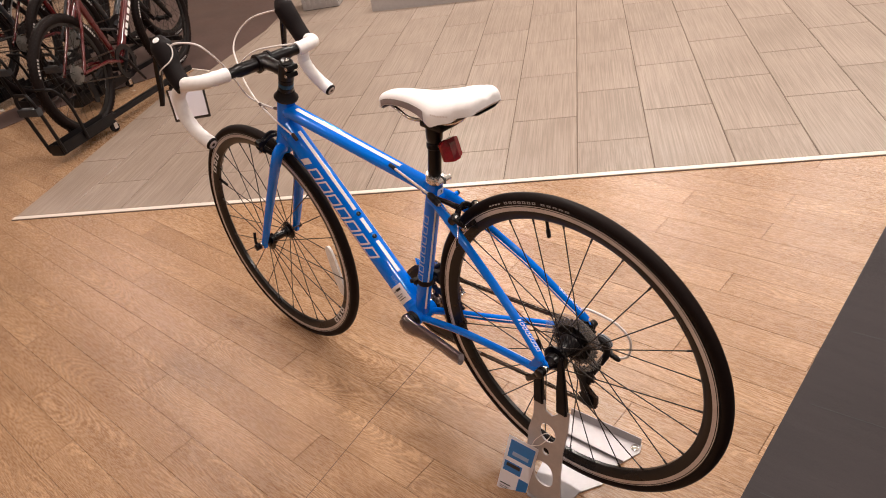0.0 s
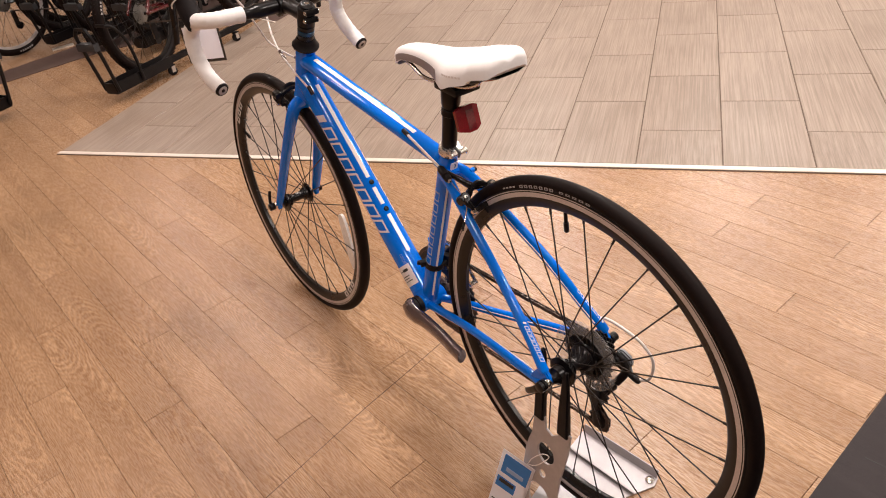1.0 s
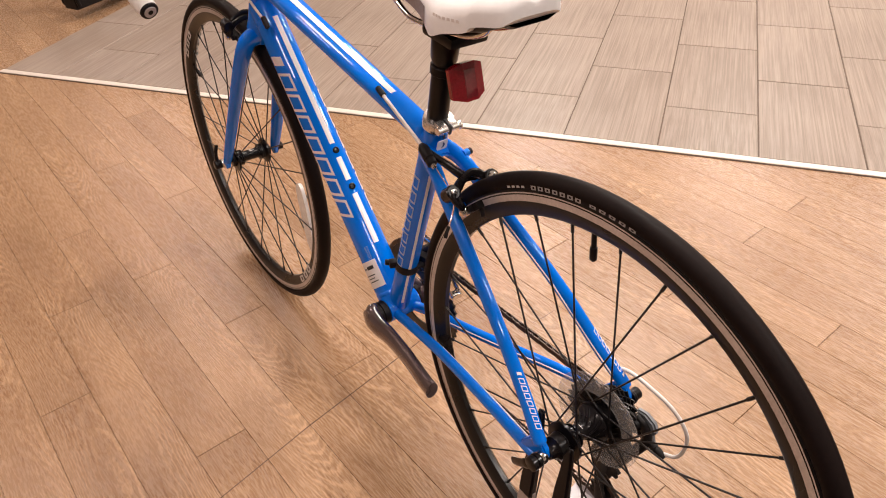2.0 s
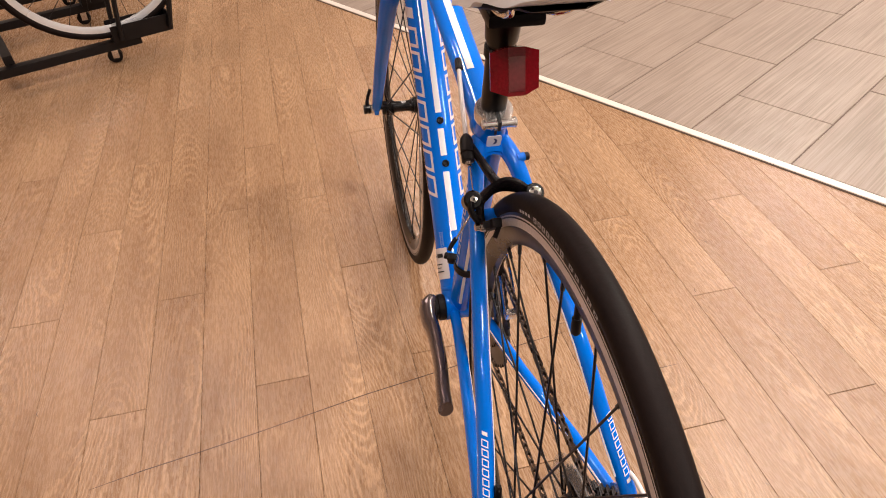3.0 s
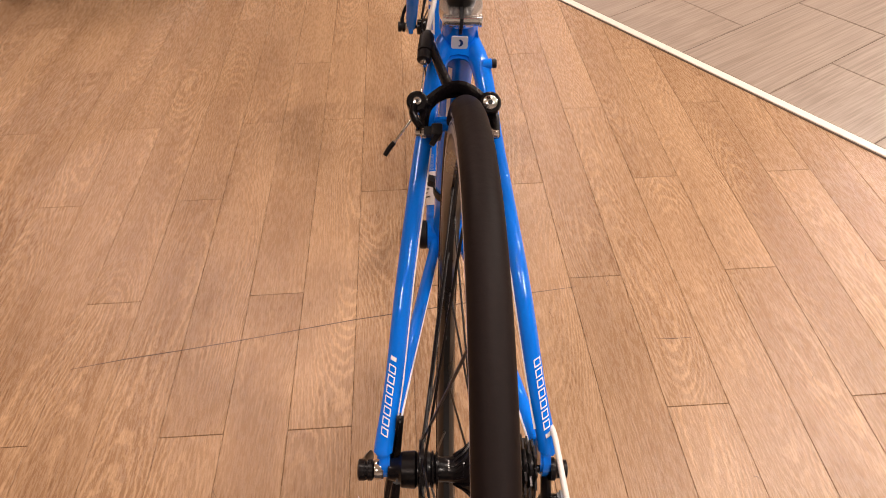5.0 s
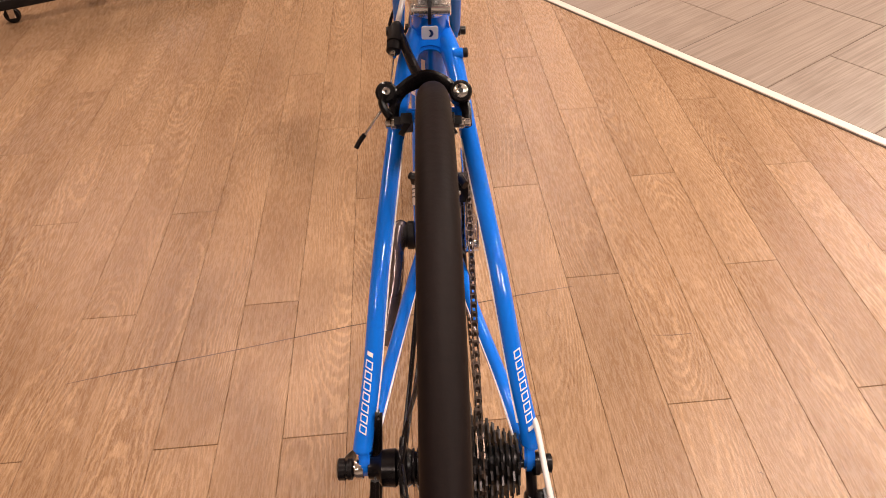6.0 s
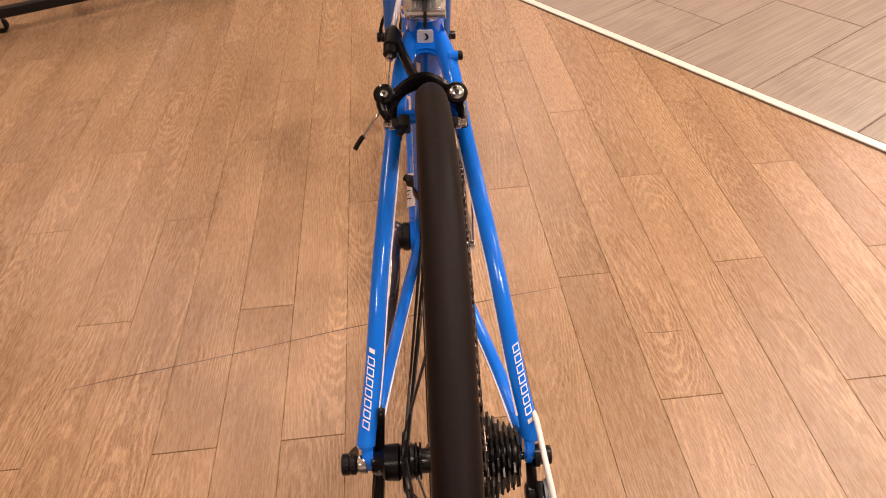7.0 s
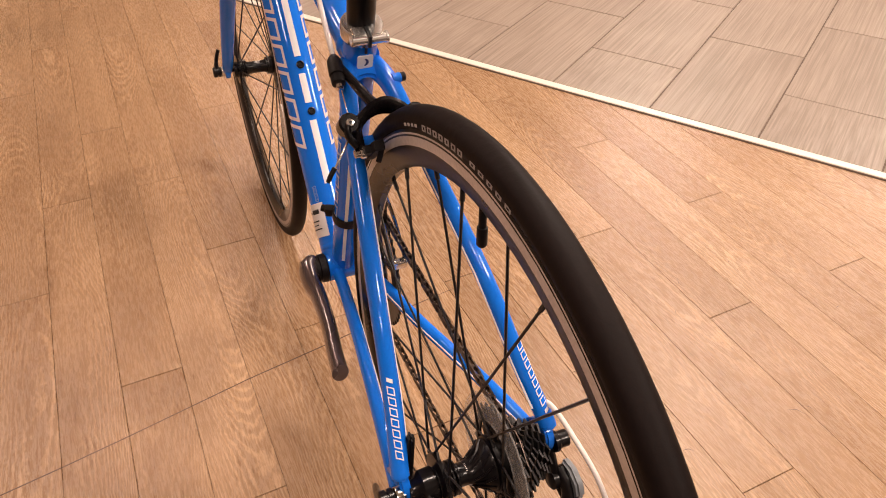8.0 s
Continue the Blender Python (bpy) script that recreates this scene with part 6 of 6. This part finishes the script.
def display_rack(origin, heading_deg, rails, label, tray=0.46, castors=(0.44, 1.0), low=0.052):
    """Rolling rack on castors. Local x runs along the wheels: each rail (its local y) carries a wheel tray with a hoop at its near end; cross members join the rails."""
    ob = thing("display_rack", pose(*origin, 0, 0, heading_deg), label, "bike rack", "rolling bicycle racks")
    lo, hi = min(rails), max(rails)
    for y in rails:
        bm = bmesh.new()
        box(bm, (1.10, 0.034, 0.030), pose(0.65, y, 0.073), 0.004)
        part("rail", bm, RACKBLACK, ob)
        for x in castors:
            bm = bmesh.new()
            lathe(bm, ((-0.009, 0.022), (-0.008, 0.025), (0.008, 0.025), (0.009, 0.022)), (x, y - 0.03, 0.025), (0.3, 1, 0), 18)
            box(bm, (0.034, 0.030, 0.008), pose(x, y - 0.03, 0.056), 0.002)
            cs = part("castor", bm, BLACKPLASTIC, ob, "small black castor with a bright fork")
            bm = bmesh.new()
            box(bm, (0.022, 0.003, 0.036), pose(x, y - 0.043, 0.036, 0, 0, -16), 0.001)
            box(bm, (0.022, 0.003, 0.036), pose(x, y - 0.017, 0.036, 0, 0, -16), 0.001)
            part("castor_fork", bm, CHROME, cs)
        bm = bmesh.new()
        box(bm, (tray, 0.078, 0.006), pose(tray / 2 - 0.01, y, low), 0.002)
        for s in (1, -1):
            box(bm, (tray, 0.005, 0.056), pose(tray / 2 - 0.01, y + s * 0.0395, low + 0.028), 0.002)
        box(bm, (0.005, 0.078, 0.056), pose(-0.010, y, low + 0.028), 0.002)
        part("wheel_tray", bm, RACKBLACK, ob, "black folded wheel tray")
        bm = bmesh.new()
        for s in (1, -1):
            sweep(bm, smooth_path([(0.0, y + s * 0.050, low + 0.012), (-0.03, y + s * 0.055, 0.25), (-0.05, y + s * 0.052, 0.36), (-0.05, y + s * 0.03, 0.40)], 4), 0.0095, 8)
            sweep(bm, smooth_path([(0.17, y + s * 0.052, low + 0.012), (0.15, y + s * 0.055, 0.26), (0.10, y + s * 0.050, 0.36), (0.07, y + s * 0.03, 0.38)], 4), 0.0085, 8)
        sweep(bm, [(-0.05, y - 0.035, 0.40), (-0.05, y + 0.035, 0.40)], 0.0095, 8, (0, 0, 1))
        sweep(bm, [(0.07, y - 0.035, 0.38), (0.07, y + 0.035, 0.38)], 0.0085, 8, (0, 0, 1))
        part("wheel_hoop", bm, RACKBLACK, ob, "bent black wheel hoop")
        bm = bmesh.new()
        box(bm, (0.035, 0.13, 0.040), pose(-0.045, y, 0.31), 0.006)
        part("strap", bm, STRAPGREY, ob, "dark grey wheel strap")
    if hi > lo:
        for x in (0.52, 1.12):
            bm = bmesh.new()
            box(bm, (0.030, hi - lo, 0.030), pose(x, (hi + lo) / 2, 0.1075), 0.003)
            part("cross_member", bm, RACKBLACK, ob)
    return ob

RACK_DIR = -64.0
display_rack((3.319, -0.085, 0), RACK_DIR, (0.0,), "black rolling rack holding a dark mountain bicycle", 0.41, (0.39, 0.95))
display_rack((4.02, -0.47, 0), RACK_DIR, (0.0, 0.42, 0.84), "black rolling rack holding dark mountain bicycles")
shop_bike((3.58, -0.400, 0.338), -54, 0.325, 0.026, RED, RIMBLACK, "dark red mountain bicycle parked in a rolling rack", "bicycles in racks")
shop_bike((4.24, -0.66, 0.390), -58, 0.335, 0.026, GREYTUBE, RIMBLACK, "dark grey mountain bicycle parked in a rolling rack", "bicycles in racks")
shop_bike((4.62, -0.48, 0.390), -60, 0.335, 0.026, RED, RIMBLACK, "dark red mountain bicycle behind others in a rack", "bicycles in racks")
shop_bike((4.97, 0.06, 0.336), -64, 0.335, 0.022, GREYTUBE, BRAKETRACK, "dark bicycle with grey rims standing on the floor", "bicycles in racks")
shop_bike((5.00, -0.30, 0.390), -60, 0.335, 0.026, GREYTUBE, RIMBLACK, "black mountain bicycle at the rear of a rack", "bicycles in racks")
shop_bike((5.45, -0.42, 0.336), -60, 0.335, 0.026, RED, RIMBLACK, "dark red bicycle standing on the dark floor inlay", "bicycles in racks")
display_rack((2.285, 0.70, 0), 114.0, (0.0, -0.46, -0.72), "black rolling rack holding a silver-rimmed road bicycle", 0.205, (0.195, 0.78), 0.090)
shop_bike((2.215, 0.865, 0.432), 114.0, 0.335, 0.014, GREYTUBE, SILVERRIM, "dark road bicycle with bright silver rims", "bicycles in racks")
display_rack((3.70, 0.38, 0), 116.0, (0.0, -0.46), "black rolling rack with empty wheel trays")


def fluted_bin(x, y, turn):
    ob = thing("bin", pose(x, y, 0, 0, 0, turn), "grey fluted metal bin standing on the tiles", "bin")
    bm = bmesh.new()
    box(bm, (0.30, 0.30, 0.50), pose(0, 0, 0.255), 0.012)
    part("body", bm, STEPGREY, ob)
    for k in range(7):
        bm = bmesh.new()
        box(bm, (0.022, 0.010, 0.46), pose(-0.126 + 0.042 * k, 0.153, 0.255), 0.004)
        part("rib", bm, STEPGREY, ob)
    bm = bmesh.new()
    box(bm, (0.29, 0.29, 0.012), pose(0, 0, 0.006), 0.003)
    part("foot", bm, RACKBLACK, ob)
    return ob


fluted_bin(4.318, -2.665, 38.9)
slab("inlay_trim", ((4.846, -0.099), (4.829, -0.237), (4.77, -0.23), (4.787, -0.092)), 0.0075, 0.01, STRIP, "pale metal edge of the dark floor inlay", "trim")

# ---- floor pieces ----
PLANK_W, PLANK_L, PHI = 0.1007, 0.9063, 0.05082
PX, PY = 0.3086, 0.4484


def plank_mesh(length, width):
    bm = bmesh.new()
    g = 0.00030
    box(bm, (length - 4 * g, width - 2 * g, 0.004), Matrix.Translation((0, 0, -0.002)))
    top = [e for e in bm.edges if all(v.co.z > -0.001 for v in e.verts)]
    bmesh.ops.bevel(bm, geom=top, offset=0.0005, segments=1, affect="EDGES")
    me = bpy.data.meshes.new("plank")
    bm.to_mesh(me)
    bm.free()
    me.materials.append(OAK)
    return me


def stagger(col):
    """Step, in thirds of a plank, at which the end joints of a column fall."""
    if col <= 1:
        return col % 3
    if col <= 15:
        return (8 - col) % 3
    return (16 - col) % 3


def on_oak(x, y):
    beyond = (V(x, y, 0) - LINE_A).dot(AWAY)
    along = (V(x, y, 0) - LINE_A).dot(ALONG)
    return not (beyond > 0.45 and along > 0.45) and x > -1.0


plank_me = plank_mesh(PLANK_L, PLANK_W)
cphi, sphi = math.cos(PHI), math.sin(PHI)
cells = []
for col in range(-56, 30):
    for k in range(-3, 11):
        u = PX + stagger(col) * PLANK_L / 3 + (k + 0.5) * PLANK_L
        v = PY - (col + 0.5) * PLANK_W
        x, y = cphi * u - sphi * v, sphi * u + cphi * v
        if not on_oak(x, y) or x > X1 or y > Y1:
            continue
        cells.append(((V(x, y, 0) - V(0.55, 0.0, 0)).length, x, y))
cells.sort()
verts, faces = [], []
for n, (d, x, y) in enumerate(cells):
    if n < 300:
        ob = new("plank", plank_me)
        ob.matrix_world = pose(x, y, 0, 0, 0, math.degrees(PHI))
        ob.parent = floor
        continue
    base = len(verts)
    m = pose(x, y, 0, 0, 0, math.degrees(PHI))
    for a, b in ((-1, -1), (1, -1), (1, 1), (-1, 1)):
        verts.append(tuple(m @ V(a * (PLANK_L / 2 - 0.001), b * (PLANK_W / 2 - 0.001), 0)))
    faces.append([base, base + 1, base + 2, base + 3])
me = bpy.data.meshes.new("far_planks")
me.from_pydata(verts, [], faces)
me.materials.append(OAK)
far = new("far_planks", me)
far.parent = floor
tagged(far, kind="stuff")

TW, TL = 0.2865, 0.543


def tile_mesh():
    bm = bmesh.new()
    box(bm, (TL - 0.0046, TW - 0.0044, 0.003), Matrix.Translation((0, 0, 0.0015)))
    top = [e for e in bm.edges if all(v.co.z > 0.002 for v in e.verts)]
    bmesh.ops.bevel(bm, geom=top, offset=0.0012, segments=1, affect="EDGES")
    me = bpy.data.meshes.new("tile")
    bm.to_mesh(me)
    bm.free()
    me.materials.append(TILE)
    return me


tile_me = tile_mesh()
ang = math.degrees(math.atan2(AWAY.y, AWAY.x))
G0 = V(0.806, -1.165, 0)
s0 = (G0 - LINE_A).dot(ALONG) - 0.006
cells = []
for c in range(-10, 12):
    for r in range(-1, 13):
        s = s0 + (c + 0.5) * TW
        w = (r + 0.5) * TL + (0.0 if c % 2 == 0 else 0.5 * TL) - 0.255
        lo, hi = max(s - TW / 2, 0.0), min(s + TW / 2, 3.9 if w < 1.0 else 5.7)
        if hi - lo < 0.03:
            continue
        w0, w1 = max(w - TL / 2, 0.013), w + TL / 2
        if w1 < 0.05 or w1 > 7.0 or hi > 3.9 + max(w0, 0) * 0.60 + 0.02 or (hi > 4.0 and w1 > 5.0):
            continue
        cells.append((w, lo, hi, w0, w1))
for w, lo, hi, w0, w1 in sorted(cells):
    ob = new("tile", tile_me)
    p = LINE_A + ALONG * ((lo + hi) / 2) + AWAY * ((w0 + w1) / 2)
    ob.matrix_world = Matrix.LocRotScale(V(p.x, p.y, 0), Euler((0, 0, radians(ang))), ((w1 - w0) / TL, (hi - lo) / TW, 1))
    ob.parent = tile_floor


# ---- wear on the floor ----
def scratch(points, width, name="scratch"):
    """A fine dark line cut along the floor."""
    bm = bmesh.new()
    ps = [V(x, y, 0.0003) for x, y in points]
    rows_ = []
    for k, p in enumerate(ps):
        d = (ps[min(k + 1, len(ps) - 1)] - ps[max(k - 1, 0)]).normalized()
        w = width * (0.45 if k in (0, len(ps) - 1) else 1.0)
        rows_.append([bm.verts.new(p + V(-d.y, d.x, 0) * w * s) for s in (-0.5, 0.5)])
    for a, b in zip(rows_, rows_[1:]):
        bm.faces.new((a[0], a[1], b[1], b[0]))
    return part(name, bm, SCRATCH, floor, smooth=False)


scratch([(0.424, 0.653), (0.444, 0.567), (0.462, 0.471), (0.482, 0.374), (0.504, 0.275), (0.526, 0.176), (0.552, 0.030), (0.573, -0.080), (0.584, -0.140), (0.599, -0.235)], 0.0023)
scratch([(0.47, -0.352), (0.468, -0.385), (0.470, -0.418)], 0.0018)
rnd_ = random.Random(7)
for k in range(46):
    x, y = rnd_.uniform(-0.2, 1.6), rnd_.uniform(-0.9, 1.1)
    if not on_oak(x - 0.2, y - 0.3):
        continue
    a, l = rnd_.uniform(0, math.pi), rnd_.uniform(0.006, 0.028)
    scratch([(x, y), (x + l * 0.5 * math.cos(a), y + l * 0.5 * math.sin(a)), (x + l * math.cos(a + 0.4), y + l * math.sin(a + 0.4))], rnd_.uniform(0.0006, 0.0018), "scuff")
